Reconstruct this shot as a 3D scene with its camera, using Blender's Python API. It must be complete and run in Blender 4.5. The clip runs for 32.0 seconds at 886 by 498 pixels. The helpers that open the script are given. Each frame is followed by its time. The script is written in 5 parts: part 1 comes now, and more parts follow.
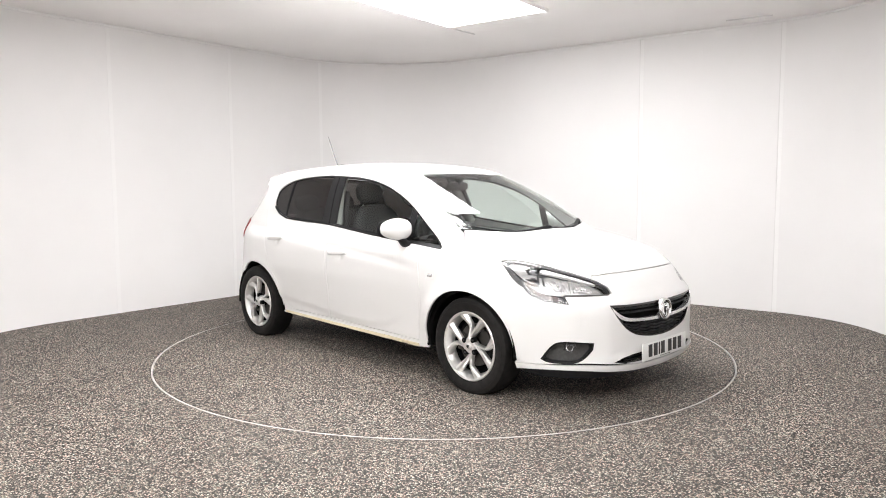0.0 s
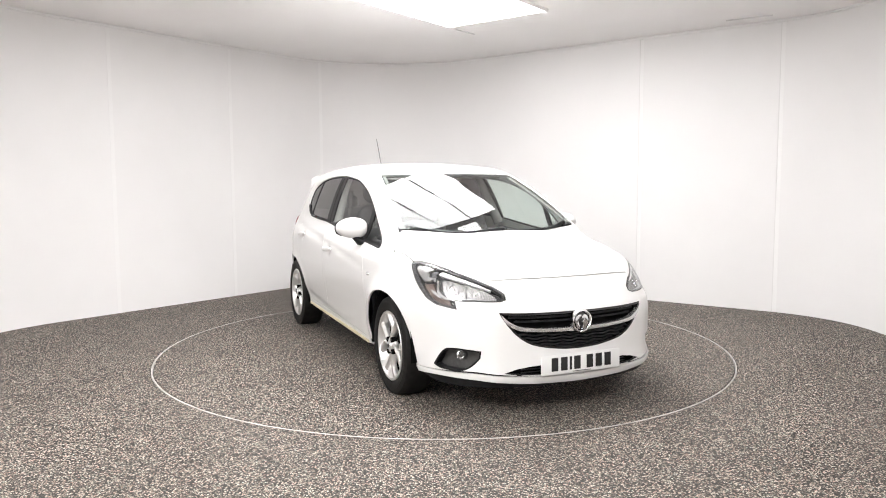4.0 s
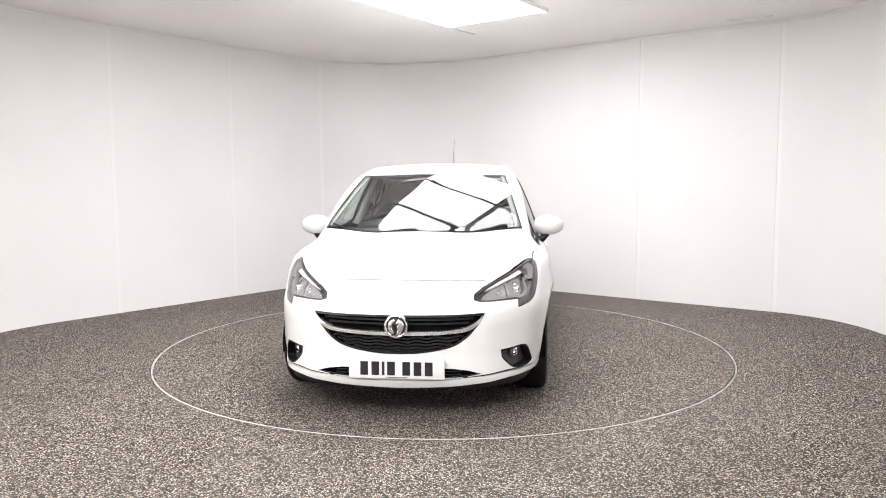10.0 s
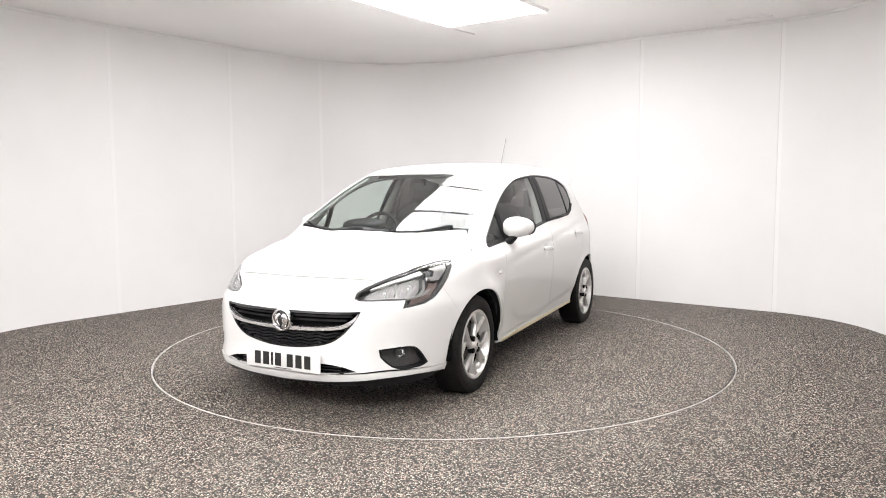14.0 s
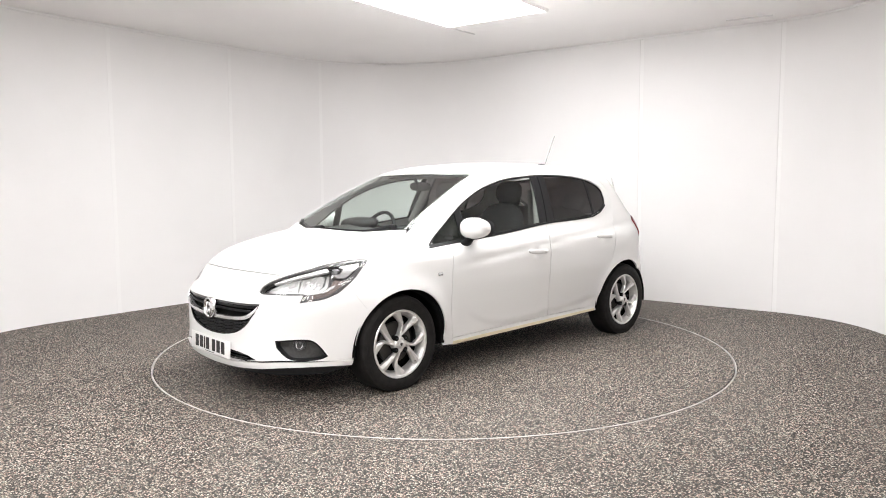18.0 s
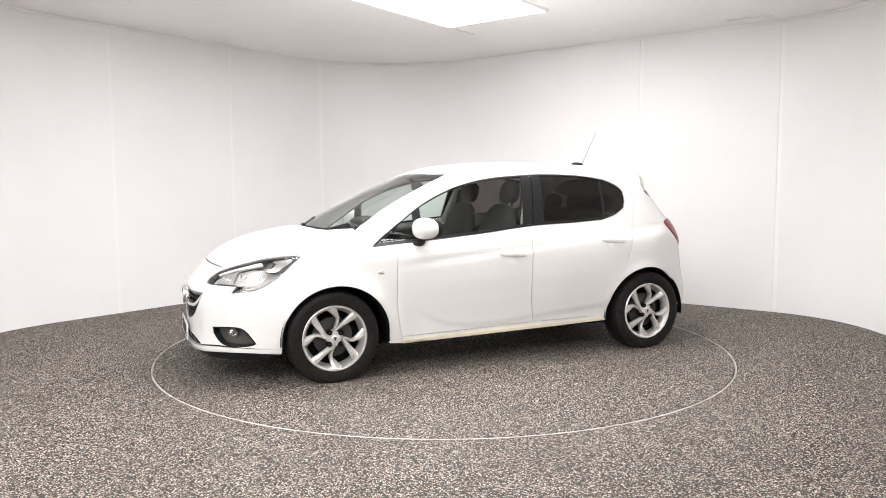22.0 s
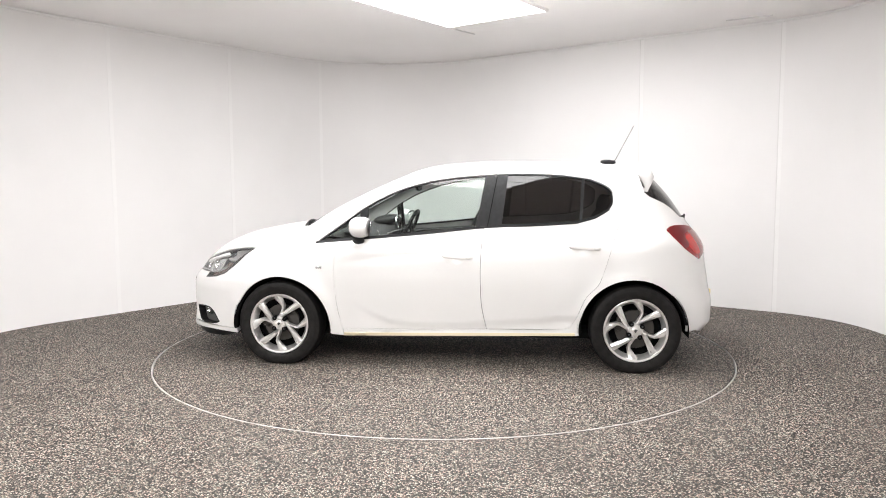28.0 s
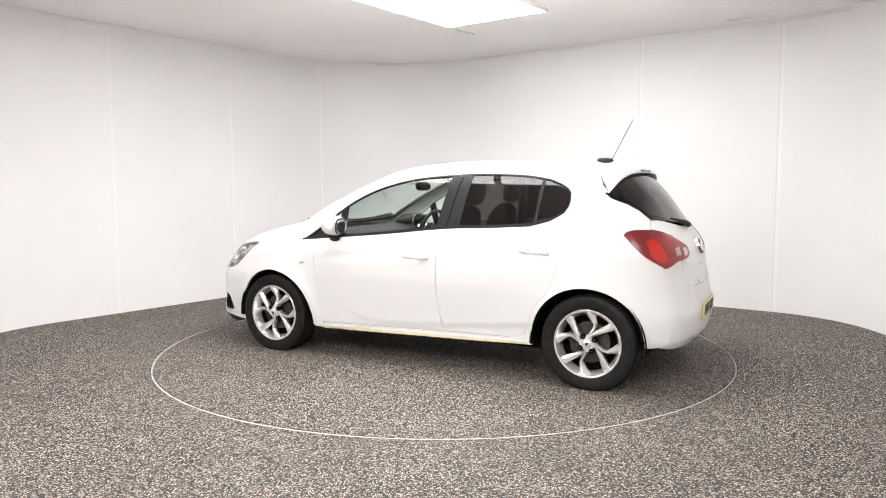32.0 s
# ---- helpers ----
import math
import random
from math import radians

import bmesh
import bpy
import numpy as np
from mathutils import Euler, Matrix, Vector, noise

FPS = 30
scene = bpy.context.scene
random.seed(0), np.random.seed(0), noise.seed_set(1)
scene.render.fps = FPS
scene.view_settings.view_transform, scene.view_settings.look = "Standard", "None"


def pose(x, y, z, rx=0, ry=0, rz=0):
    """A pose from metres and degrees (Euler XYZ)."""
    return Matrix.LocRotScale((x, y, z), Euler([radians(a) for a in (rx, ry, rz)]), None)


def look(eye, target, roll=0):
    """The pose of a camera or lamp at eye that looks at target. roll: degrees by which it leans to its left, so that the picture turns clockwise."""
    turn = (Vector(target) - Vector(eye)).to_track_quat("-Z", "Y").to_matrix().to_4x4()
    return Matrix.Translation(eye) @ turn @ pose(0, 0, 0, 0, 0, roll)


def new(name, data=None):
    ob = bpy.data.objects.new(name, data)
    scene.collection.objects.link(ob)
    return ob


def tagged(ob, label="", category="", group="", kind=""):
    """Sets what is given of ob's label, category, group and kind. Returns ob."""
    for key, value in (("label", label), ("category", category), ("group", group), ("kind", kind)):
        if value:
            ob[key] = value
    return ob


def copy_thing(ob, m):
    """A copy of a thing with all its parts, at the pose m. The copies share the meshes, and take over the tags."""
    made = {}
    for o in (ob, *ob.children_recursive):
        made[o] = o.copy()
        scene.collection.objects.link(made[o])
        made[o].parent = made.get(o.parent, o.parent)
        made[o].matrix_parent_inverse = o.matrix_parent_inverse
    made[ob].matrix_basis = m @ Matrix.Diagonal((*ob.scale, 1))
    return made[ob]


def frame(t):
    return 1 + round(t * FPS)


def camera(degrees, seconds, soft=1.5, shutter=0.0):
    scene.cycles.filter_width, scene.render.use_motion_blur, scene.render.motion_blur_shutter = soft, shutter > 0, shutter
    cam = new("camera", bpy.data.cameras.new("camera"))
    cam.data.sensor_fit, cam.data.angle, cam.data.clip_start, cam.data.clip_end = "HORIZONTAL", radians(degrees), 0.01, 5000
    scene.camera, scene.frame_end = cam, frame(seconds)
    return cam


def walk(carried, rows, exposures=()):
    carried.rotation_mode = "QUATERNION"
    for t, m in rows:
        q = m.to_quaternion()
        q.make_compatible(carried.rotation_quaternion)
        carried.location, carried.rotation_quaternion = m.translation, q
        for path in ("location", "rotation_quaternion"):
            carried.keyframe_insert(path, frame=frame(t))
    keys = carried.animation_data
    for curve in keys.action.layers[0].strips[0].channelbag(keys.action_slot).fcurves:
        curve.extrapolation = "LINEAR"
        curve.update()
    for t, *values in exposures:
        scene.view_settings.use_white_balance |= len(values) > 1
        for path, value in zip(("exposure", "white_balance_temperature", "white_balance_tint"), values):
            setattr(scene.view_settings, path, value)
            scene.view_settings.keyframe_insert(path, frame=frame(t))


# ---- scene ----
# ---- camera: fixed on a stand, level with the roof of the car ----
cam = camera(63.149, 32.0, soft=1.0)
EYE = (0.0, -5.767, 1.289)
STAND = look(EYE, (EYE[0] - 0.00049, EYE[1] + 0.99604, EYE[2] - 0.08895), -0.261)
walk(cam, [(0.0, STAND), (32.0, STAND)], exposures=[(0.0, 0.0), (32.0, 0.0)])

# ---- world and light ----
world = bpy.data.worlds.new("world")
world.use_nodes = True
world.node_tree.nodes["Background"].inputs[0].default_value = (0.75, 0.78, 0.82, 1)
world.node_tree.nodes["Background"].inputs[1].default_value = 0.4
scene.world = world
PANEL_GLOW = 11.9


# ---- materials ----
def mat(name, colour=(0.8, 0.8, 0.8), rough=0.5, metal=0.0, coat=0.0, ior=1.5):
    m = bpy.data.materials.new(name)
    m.use_nodes = True
    b = m.node_tree.nodes["Principled BSDF"]
    b.inputs["Base Color"].default_value = (*colour, 1)
    b.inputs["Roughness"].default_value = rough
    b.inputs["Metallic"].default_value = metal
    b.inputs["Coat Weight"].default_value = coat
    b.inputs["Coat Roughness"].default_value = 0.03
    b.inputs["IOR"].default_value = ior
    return m


def node(m, kind, **sets):
    n = m.node_tree.nodes.new(kind)
    for key, value in sets.items():
        if key in n.inputs:
            n.inputs[key].default_value = value
    return n


def link(m, a, b):
    m.node_tree.links.new(a, b)


def bsdf(m):
    return m.node_tree.nodes["Principled BSDF"]


def coords(m, which="Object"):
    return m.node_tree.nodes.new("ShaderNodeTexCoord").outputs[which]


def ramp(m, fac, stops):
    r = m.node_tree.nodes.new("ShaderNodeValToRGB")
    while len(r.color_ramp.elements) < len(stops):
        r.color_ramp.elements.new(0.5)
    for e, (p, c) in zip(r.color_ramp.elements, stops):
        e.position = p
        e.color = (*c, 1)
    link(m, fac, r.inputs[0])
    return r.outputs[0]


def bump(m, height, strength, distance):
    n = m.node_tree.nodes.new("ShaderNodeBump")
    n.inputs["Strength"].default_value = strength
    n.inputs["Distance"].default_value = distance
    link(m, height, n.inputs["Height"])
    link(m, n.outputs[0], bsdf(m).inputs["Normal"])


def mottle(m, scale, amount, colour, detail=4.0):
    """Slight uneven tone and gloss at one scale on a plain material."""
    n = node(m, "ShaderNodeTexNoise", Scale=scale, Detail=detail)
    link(m, coords(m), n.inputs["Vector"])
    lo = [c * (1 - amount) for c in colour]
    hi = [min(1, c * (1 + amount)) for c in colour]
    link(m, ramp(m, n.outputs["Fac"], [(0.3, lo), (0.7, hi)]), bsdf(m).inputs["Base Color"])
    return n


def glass(name, tint, rough=0.0, gloss=1.5):
    m = bpy.data.materials.new(name)
    m.use_nodes = True
    t = m.node_tree
    t.nodes.remove(t.nodes["Principled BSDF"])
    clear = node(m, "ShaderNodeBsdfTransparent")
    clear.inputs[0].default_value = (*tint, 1)
    shine = node(m, "ShaderNodeBsdfGlossy")
    shine.inputs["Roughness"].default_value = rough
    facing = node(m, "ShaderNodeLayerWeight", Blend=0.5)
    rise = node(m, "ShaderNodeMath")
    rise.operation = "POWER"
    link(m, facing.outputs["Facing"], rise.inputs[0])
    rise.inputs[1].default_value = 4.0
    level = node(m, "ShaderNodeMath")
    level.operation = "MULTIPLY_ADD"
    link(m, rise.outputs[0], level.inputs[0])
    f0 = 1.3 * ((gloss - 1) / (gloss + 1)) ** 2
    level.inputs[1].default_value = 0.9 - f0
    level.inputs[2].default_value = f0
    mix = node(m, "ShaderNodeMixShader")
    link(m, level.outputs[0], mix.inputs[0])
    link(m, clear.outputs[0], mix.inputs[1])
    link(m, shine.outputs[0], mix.inputs[2])
    link(m, mix.outputs[0], t.nodes["Material Output"].inputs[0])
    return m


def glow(name, colour, strength):
    m = mat(name, (0.8, 0.8, 0.8), 0.6)
    bsdf(m).inputs["Emission Color"].default_value = (*colour, 1)
    bsdf(m).inputs["Emission Strength"].default_value = strength
    return m


def floor_material():
    """Bound stone chippings: cells of grey, black, buff and rust, rough on top."""
    m = mat("stone_carpet", rough=0.75)
    xy = coords(m)
    grain = node(m, "ShaderNodeTexVoronoi", Scale=122.0)
    link(m, xy, grain.inputs["Vector"])
    sep = m.node_tree.nodes.new("ShaderNodeSeparateColor")
    link(m, grain.outputs["Color"], sep.inputs[0])
    tone = ramp(m, sep.outputs[0], [(0.0, (0.05, 0.042, 0.037)), (0.25, (0.13, 0.113, 0.1)), (0.5, (0.31, 0.278, 0.25)),
                                    (0.75, (0.46, 0.42, 0.382)), (1.0, (0.68, 0.645, 0.605))])
    hue = ramp(m, sep.outputs[1], [(0.0, (1.0, 0.7, 0.64)), (0.22, (1.0, 0.89, 0.82)), (0.5, (1, 0.95, 0.9)), (0.8, (0.98, 1, 0.91)), (1.0, (0.8, 0.96, 0.92))])
    mul = node(m, "ShaderNodeMix")
    mul.data_type, mul.blend_type = "RGBA", "MULTIPLY"
    mul.inputs[0].default_value = 1.0
    link(m, tone, mul.inputs[6])
    link(m, hue, mul.inputs[7])
    # darker tone towards the edges of the chippings
    gap_tone = node(m, "ShaderNodeMix")
    gap_tone.data_type = "RGBA"
    link(m, ramp(m, grain.outputs["Distance"], [(0.38, (0, 0, 0)), (0.58, (1, 1, 1))]), gap_tone.inputs[0])
    link(m, mul.outputs[2], gap_tone.inputs[6])
    gap_tone.inputs[7].default_value = (0.02, 0.018, 0.0165, 1)
    wide = node(m, "ShaderNodeTexNoise", Scale=1.3, Detail=5.0)
    link(m, xy, wide.inputs["Vector"])
    wear = ramp(m, wide.outputs["Fac"], [(0.3, (0.86, 0.85, 0.84)), (0.7, (1, 1, 1))])
    mul2 = node(m, "ShaderNodeMix")
    mul2.data_type, mul2.blend_type = "RGBA", "MULTIPLY"
    mul2.inputs[0].default_value = 1.0
    link(m, gap_tone.outputs[2], mul2.inputs[6])
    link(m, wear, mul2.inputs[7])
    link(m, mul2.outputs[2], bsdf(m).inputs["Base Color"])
    bump(m, grain.outputs["Distance"], 0.5, 0.004)
    return m


def wall_material():
    m = mat("white_cladding", (0.845, 0.832, 0.83), 0.45)
    n = mottle(m, 0.9, 0.025, (0.845, 0.832, 0.83))
    fine = node(m, "ShaderNodeTexNoise", Scale=60.0, Detail=3.0)
    link(m, coords(m), fine.inputs["Vector"])
    bump(m, fine.outputs["Fac"], 0.04, 0.002)
    return m


def paint_material():
    m = mat("white_paint", (0.785, 0.778, 0.77), 0.42, 0.0, 0.6)
    n = node(m, "ShaderNodeTexNoise", Scale=900.0, Detail=2.0)
    link(m, coords(m), n.inputs["Vector"])
    bump(m, n.outputs["Fac"], 0.02, 0.0006)
    return m


M_FLOOR = floor_material()
M_WALL = wall_material()
M_TRIM = mat("white_trim", (0.88, 0.87, 0.866), 0.3)
M_CEIL = mat("ceiling_white", (0.95, 0.93, 0.926), 0.6)
mottle(M_CEIL, 1.1, 0.02, (0.95, 0.93, 0.926))
M_RING = mat("ring_metal", (0.5, 0.485, 0.465), 0.6, 0.0)
mottle(M_RING, 9.0, 0.3, (0.5, 0.485, 0.465))
M_SEAM_AND_SHADE = mat("seam_and_shade_grey", (0.77, 0.755, 0.75), 0.6)
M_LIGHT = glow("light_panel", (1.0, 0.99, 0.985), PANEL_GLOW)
M_PAINT = paint_material()
M_BLACK = mat("satin_black_plastic", (0.012, 0.012, 0.013), 0.48, ior=1.3)
mottle(M_BLACK, 40.0, 0.25, (0.012, 0.012, 0.013))
M_GLOSSBLACK = mat("gloss_black", (0.008, 0.008, 0.009), 0.12, 0.0, 0.5)
M_GREY = mat("grey_plastic", (0.035, 0.035, 0.037), 0.55)
mottle(M_GREY, 60.0, 0.25, (0.035, 0.035, 0.037))
M_UNDER = mat("underbody_black", (0.006, 0.006, 0.006), 0.9, ior=1.15)
mottle(M_UNDER, 12.0, 0.4, (0.006, 0.006, 0.006))
M_RUBBER = mat("tyre_rubber", (0.011, 0.01, 0.0095), 0.6, ior=1.3)
mottle(M_RUBBER, 25.0, 0.35, (0.011, 0.01, 0.0095))
M_ALLOY = mat("silver_alloy", (0.8, 0.79, 0.78), 0.3, 0.8, 0.0)
mottle(M_ALLOY, 30.0, 0.06, (0.8, 0.79, 0.78))
M_LAMPSILVER = mat("lamp_silver", (0.42, 0.415, 0.41), 0.3, 0.7)
M_BRIGHT = mat("bright_silver", (0.74, 0.74, 0.745), 0.2, 0.8)
M_LAMPDARK = mat("lamp_dark_grey", (0.06, 0.059, 0.058), 0.38)
mottle(M_LAMPDARK, 60.0, 0.2, (0.06, 0.059, 0.058))


def reflector_material():
    """Chrome pressed in upright flutes."""
    m = mat("fluted_chrome", (0.56, 0.55, 0.545), 0.25, 0.5)
    flutes = node(m, "ShaderNodeTexWave", Scale=26.0, Distortion=3.0, Detail=2.0)
    flutes.bands_direction = "Y"
    link(m, coords(m), flutes.inputs["Vector"])
    bump(m, flutes.outputs["Fac"], 0.2, 0.004)
    return m


M_REFLECTOR = reflector_material()
M_CHROME = mat("chrome", (0.85, 0.85, 0.86), 0.08, 1.0)
M_DISC = mat("brake_steel", (0.055, 0.05, 0.046), 0.5, 0.5)
M_GLASS = glass("clear_glass", (0.86, 0.93, 0.9))
M_TINT = glass("privacy_glass", (0.1, 0.085, 0.085))
M_LENS = glass("lamp_lens", (0.95, 0.96, 0.97), 0.0, 1.45)
M_REDLENS = mat("red_lens", (0.3, 0.007, 0.008), 0.2, 0.0, 0.3)
M_DARKRED = mat("dark_red_lens", (0.16, 0.008, 0.01), 0.3, 0.0, 0.2)
M_REDGLOW = mat("bright_red_lens", (0.55, 0.014, 0.01), 0.2, 0.0, 0.3)
M_CLOTH = mat("dark_cloth", (0.02, 0.02, 0.0215), 0.9)
mottle(M_CLOTH, 300.0, 0.4, (0.02, 0.02, 0.0215))
M_DASH = mat("dash_plastic", (0.016, 0.016, 0.017), 0.6)
mottle(M_DASH, 120.0, 0.3, (0.016, 0.016, 0.017))
M_LINING = mat("light_grey_lining", (0.24, 0.235, 0.225), 0.85)
mottle(M_LINING, 200.0, 0.12, (0.24, 0.235, 0.225))
M_SMOKE = mat("smoke_grey_reflector", (0.2, 0.2, 0.205), 0.25, 0.5)
M_PLATE = mat("white_plate", (0.78, 0.78, 0.77), 0.3)
M_YPLATE = mat("yellow_plate", (0.8, 0.66, 0.28), 0.3)
M_INK = mat("black_ink", (0.012, 0.012, 0.012), 0.4)
M_AMBER = mat("amber_lens", (0.15, 0.112, 0.098), 0.35, 0.0)
M_REVERSE = mat("reverse_lens", (0.5, 0.36, 0.35), 0.2, 0.0, 0.5)
M_SILL_CREAM_LIGHT = mat("sill_cream_light", (0.74, 0.66, 0.47), 0.4)
# ---- shape of the car: x forward, y to its left, z up, from the ground midway between the axles ----
def curve(xs, ys):
    """A smooth curve through a few points (monotone cubic), for numbers and arrays."""
    xs, ys = np.array(xs, float), np.array(ys, float)
    d = np.diff(ys) / np.diff(xs)
    m = np.concatenate([[d[0]], np.where(d[1:] * d[:-1] > 0, 2 * d[1:] * d[:-1] / (d[1:] + d[:-1] + 1e-12), 0), [d[-1]]])

    def f(x):
        x = np.clip(x, xs[0], xs[-1])
        i = np.clip(np.searchsorted(xs, x) - 1, 0, len(xs) - 2)
        h = xs[i + 1] - xs[i]
        t = (x - xs[i]) / h
        return ((2 * t ** 3 - 3 * t ** 2 + 1) * ys[i] + (t ** 3 - 2 * t ** 2 + t) * h * m[i]
                + (-2 * t ** 3 + 3 * t ** 2) * ys[i + 1] + (t ** 3 - t ** 2) * h * m[i + 1])
    return f


def soft(f, width):
    """The same curve with its bends spread over a width."""
    g = np.arange(-2.4, 2.6, 0.001)
    k = np.exp(-0.5 * (np.arange(-4 * width, 4 * width, 0.001) / width) ** 2)
    v = np.convolve(np.pad(f(g), len(k), mode="edge"), k / k.sum(), mode="same")[len(k):-len(k)]
    return lambda x: np.interp(x, g, v)


SIDE = curve([0.1, 0.18, 0.25, 0.35, 0.5, 0.65, 0.76, 0.85, 0.9, 0.95, 1.0, 1.1, 1.2, 1.3, 1.37, 1.45, 1.6],
             [0.7, 0.775, 0.8, 0.81, 0.832, 0.85, 0.853, 0.845, 0.826, 0.8, 0.778, 0.742, 0.702, 0.655, 0.61, 0.54, 0.4])
LOW_PLAN = curve([-1.9, -1.75, -1.6, -1.4, -1.2, -0.9, 0.9, 1.2, 1.45, 1.7, 2.0], [-0.13, -0.075, -0.035, -0.008, 0.0, 0, 0, 0.0, -0.012, -0.05, -0.11])
HIGH_PLAN = curve([-1.75, -1.45, -1.2, -0.8, -0.3, 0.3, 0.7, 1.0, 1.3], [-0.08, -0.022, -0.006, 0.0, 0.002, -0.012, -0.042, -0.082, -0.11])
TOP = soft(curve([-1.75, -1.55, -1.453, -1.15, -0.8, -0.36, 0.09, 0.3, 0.4, 0.55, 0.78, 1.02, 1.2, 1.245, 1.29, 1.38, 1.5, 1.62, 1.75, 1.88, 1.97, 2.04, 2.1],
                [1.33, 1.375, 1.393, 1.437, 1.458, 1.469, 1.447, 1.407, 1.37, 1.305, 1.201, 1.084, 0.992, 0.978, 0.992, 0.982, 0.963, 0.938, 0.902, 0.85, 0.8, 0.745, 0.68]), 0.025)
SCREEN = soft(curve([-0.36, 0.09, 0.3, 0.4, 0.55, 0.78, 1.02, 1.2, 1.3, 1.6], [1.469, 1.447, 1.407, 1.37, 1.305, 1.201, 1.084, 0.992, 0.94, 0.78]), 0.025)
LINE = {"top": TOP}
CROWN = soft(curve([-1.5, -1.0, -0.2, 0.33, 0.6, 0.8, 0.95, 1.1, 1.3, 1.5, 1.8, 2.1], [0.07, 0.06, 0.055, 0.052, 0.043, 0.049, 0.054, 0.067, 0.1, 0.125, 0.12, 0.1]), 0.05)
NOSE = curve([0.1, 0.15, 0.2, 0.25, 0.35, 0.45, 0.53, 0.6, 0.65, 0.7, 0.76, 0.82, 0.9, 1.0],
             [2.0, 2.06, 2.1, 2.118, 2.11, 2.112, 2.112, 2.098, 2.058, 2.02, 1.97, 1.91, 1.79, 1.6])
NOSE_PLAN = curve([-0.26, 0, 0.26, 0.47, 0.6, 0.65, 0.72, 0.78, 0.83, 0.9], [0.014, 0, 0.014, 0.062, 0.155, 0.21, 0.32, 0.45, 0.62, 0.95])
TAIL = curve([0.15, 0.2, 0.25, 0.33, 0.45, 0.55, 0.7, 0.85, 0.93, 1.02, 1.2, 1.35, 1.5],
             [-1.7, -1.76, -1.81, -1.862, -1.866, -1.845, -1.82, -1.795, -1.75, -1.682, -1.563, -1.427, -1.28])
TAIL_PLAN = curve([-0.3, 0, 0.3, 0.5, 0.65, 0.74, 0.8, 0.9], [0.014, 0, 0.014, 0.05, 0.115, 0.195, 0.32, 0.65])
SWOOSH = curve([-1.1, -0.86, -0.6, -0.2, 0.16, 0.4, 0.56, 0.75, 0.9], [0.405, 0.388, 0.363, 0.335, 0.313, 0.331, 0.382, 0.5, 0.62])
CREASE = curve([-1.6, -1.16, -0.78, -0.39, 0.0, 0.4, 0.72, 1.0], [0.995, 0.966, 0.927, 0.895, 0.855, 0.818, 0.785, 0.75])


HANDLES = ((-0.035, 0.79), (-0.9, 0.858))


def smoothstep(a, b, x):
    t = np.clip((x - a) / (b - a), 0, 1)
    return t * t * (3 - 2 * t)


def blend(a, b, k):
    h = np.clip(0.5 + 0.5 * (a - b) / k, 0, 1)
    return b * (1 - h) + a * h + k * h * (1 - h)


def half_width(x, z):
    up = smoothstep(0.81, 0.93, z)
    w = SIDE(z) + (1 - up) * LOW_PLAN(x) + up * HIGH_PLAN(x)
    fade = smoothstep(-1.35, -0.95, x) * (1 - smoothstep(0.42, 0.72, x))
    w = w - 0.011 * fade * (1 - smoothstep(-0.045, 0.012, z - SWOOSH(x))) * smoothstep(0.2, 0.27, z)
    c = z - CREASE(x)
    w = w - 0.007 * np.exp(-((c + 0.03) / 0.03) ** 2) * smoothstep(-1.6, -1.3, x) * (1 - smoothstep(0.5, 0.95, x))
    for cx in (1.235, -1.237):
        r = np.hypot(x - cx, z - 0.285)
        flare, spread = (0.03, 0.07) if cx > 0 else (0.012, 0.05)
        w = w + flare * np.exp(-((r - 0.35) / spread) ** 2) * smoothstep(0.2, 0.4, z)
    for hx, hz in HANDLES:
        w = w - 0.018 * np.exp(-((x - hx) / 0.04) ** 2 - ((z - hz + 0.007) / 0.03) ** 2)
    return w


def solid(x, y, z):
    """Below zero inside the car, above zero outside."""
    a = np.abs(y)
    side = a - half_width(x, z)
    top = (z - LINE["top"](x) + CROWN(x) * (a / 0.7) ** (2.5 - 0.5 * smoothstep(0.2, 0.4, x) * (1 - smoothstep(1.15, 1.35, x)))) * 0.9
    front = (x - NOSE(z) + NOSE_PLAN(a)) * 0.8
    rear = (TAIL(z) + TAIL_PLAN(a) * (1 + 0.5 * smoothstep(0.95, 1.2, z)) - x) * 0.8
    k = 0.05
    return blend(blend(blend(side, top, k), front, 0.07), rear, 0.06)


def slope(p):
    h = 0.003
    g = np.stack([solid(p[:, 0] + h, p[:, 1], p[:, 2]) - solid(p[:, 0] - h, p[:, 1], p[:, 2]),
                  solid(p[:, 0], p[:, 1] + h, p[:, 2]) - solid(p[:, 0], p[:, 1] - h, p[:, 2]),
                  solid(p[:, 0], p[:, 1], p[:, 2] + h) - solid(p[:, 0], p[:, 1], p[:, 2] - h)], -1)
    return g / (np.linalg.norm(g, axis=1, keepdims=True) + 1e-12)


def shoot(o, d, reach):
    """Where rays from o along d first enter the car (a coarse march, then halving)."""
    steps = np.linspace(0, reach, 44)
    lo, hi = np.zeros(len(o)), np.full(len(o), reach)
    found = np.zeros(len(o), bool)
    last = 0.0
    for s in steps[1:]:
        p = o + s * d
        inside = (solid(p[:, 0], p[:, 1], p[:, 2]) < 0) & ~found
        hi[inside], lo[inside] = s, last
        found |= inside
        last = s
    for _ in range(17):
        mid = (lo + hi) / 2
        p = o + mid[:, None] * d
        inside = solid(p[:, 0], p[:, 1], p[:, 2]) < 0
        hi, lo = np.where(inside, mid, hi), np.where(inside, lo, mid)
    return o + hi[:, None] * d, found


NOSE_AXIS, TAIL_AXIS = 1.0, -1.0


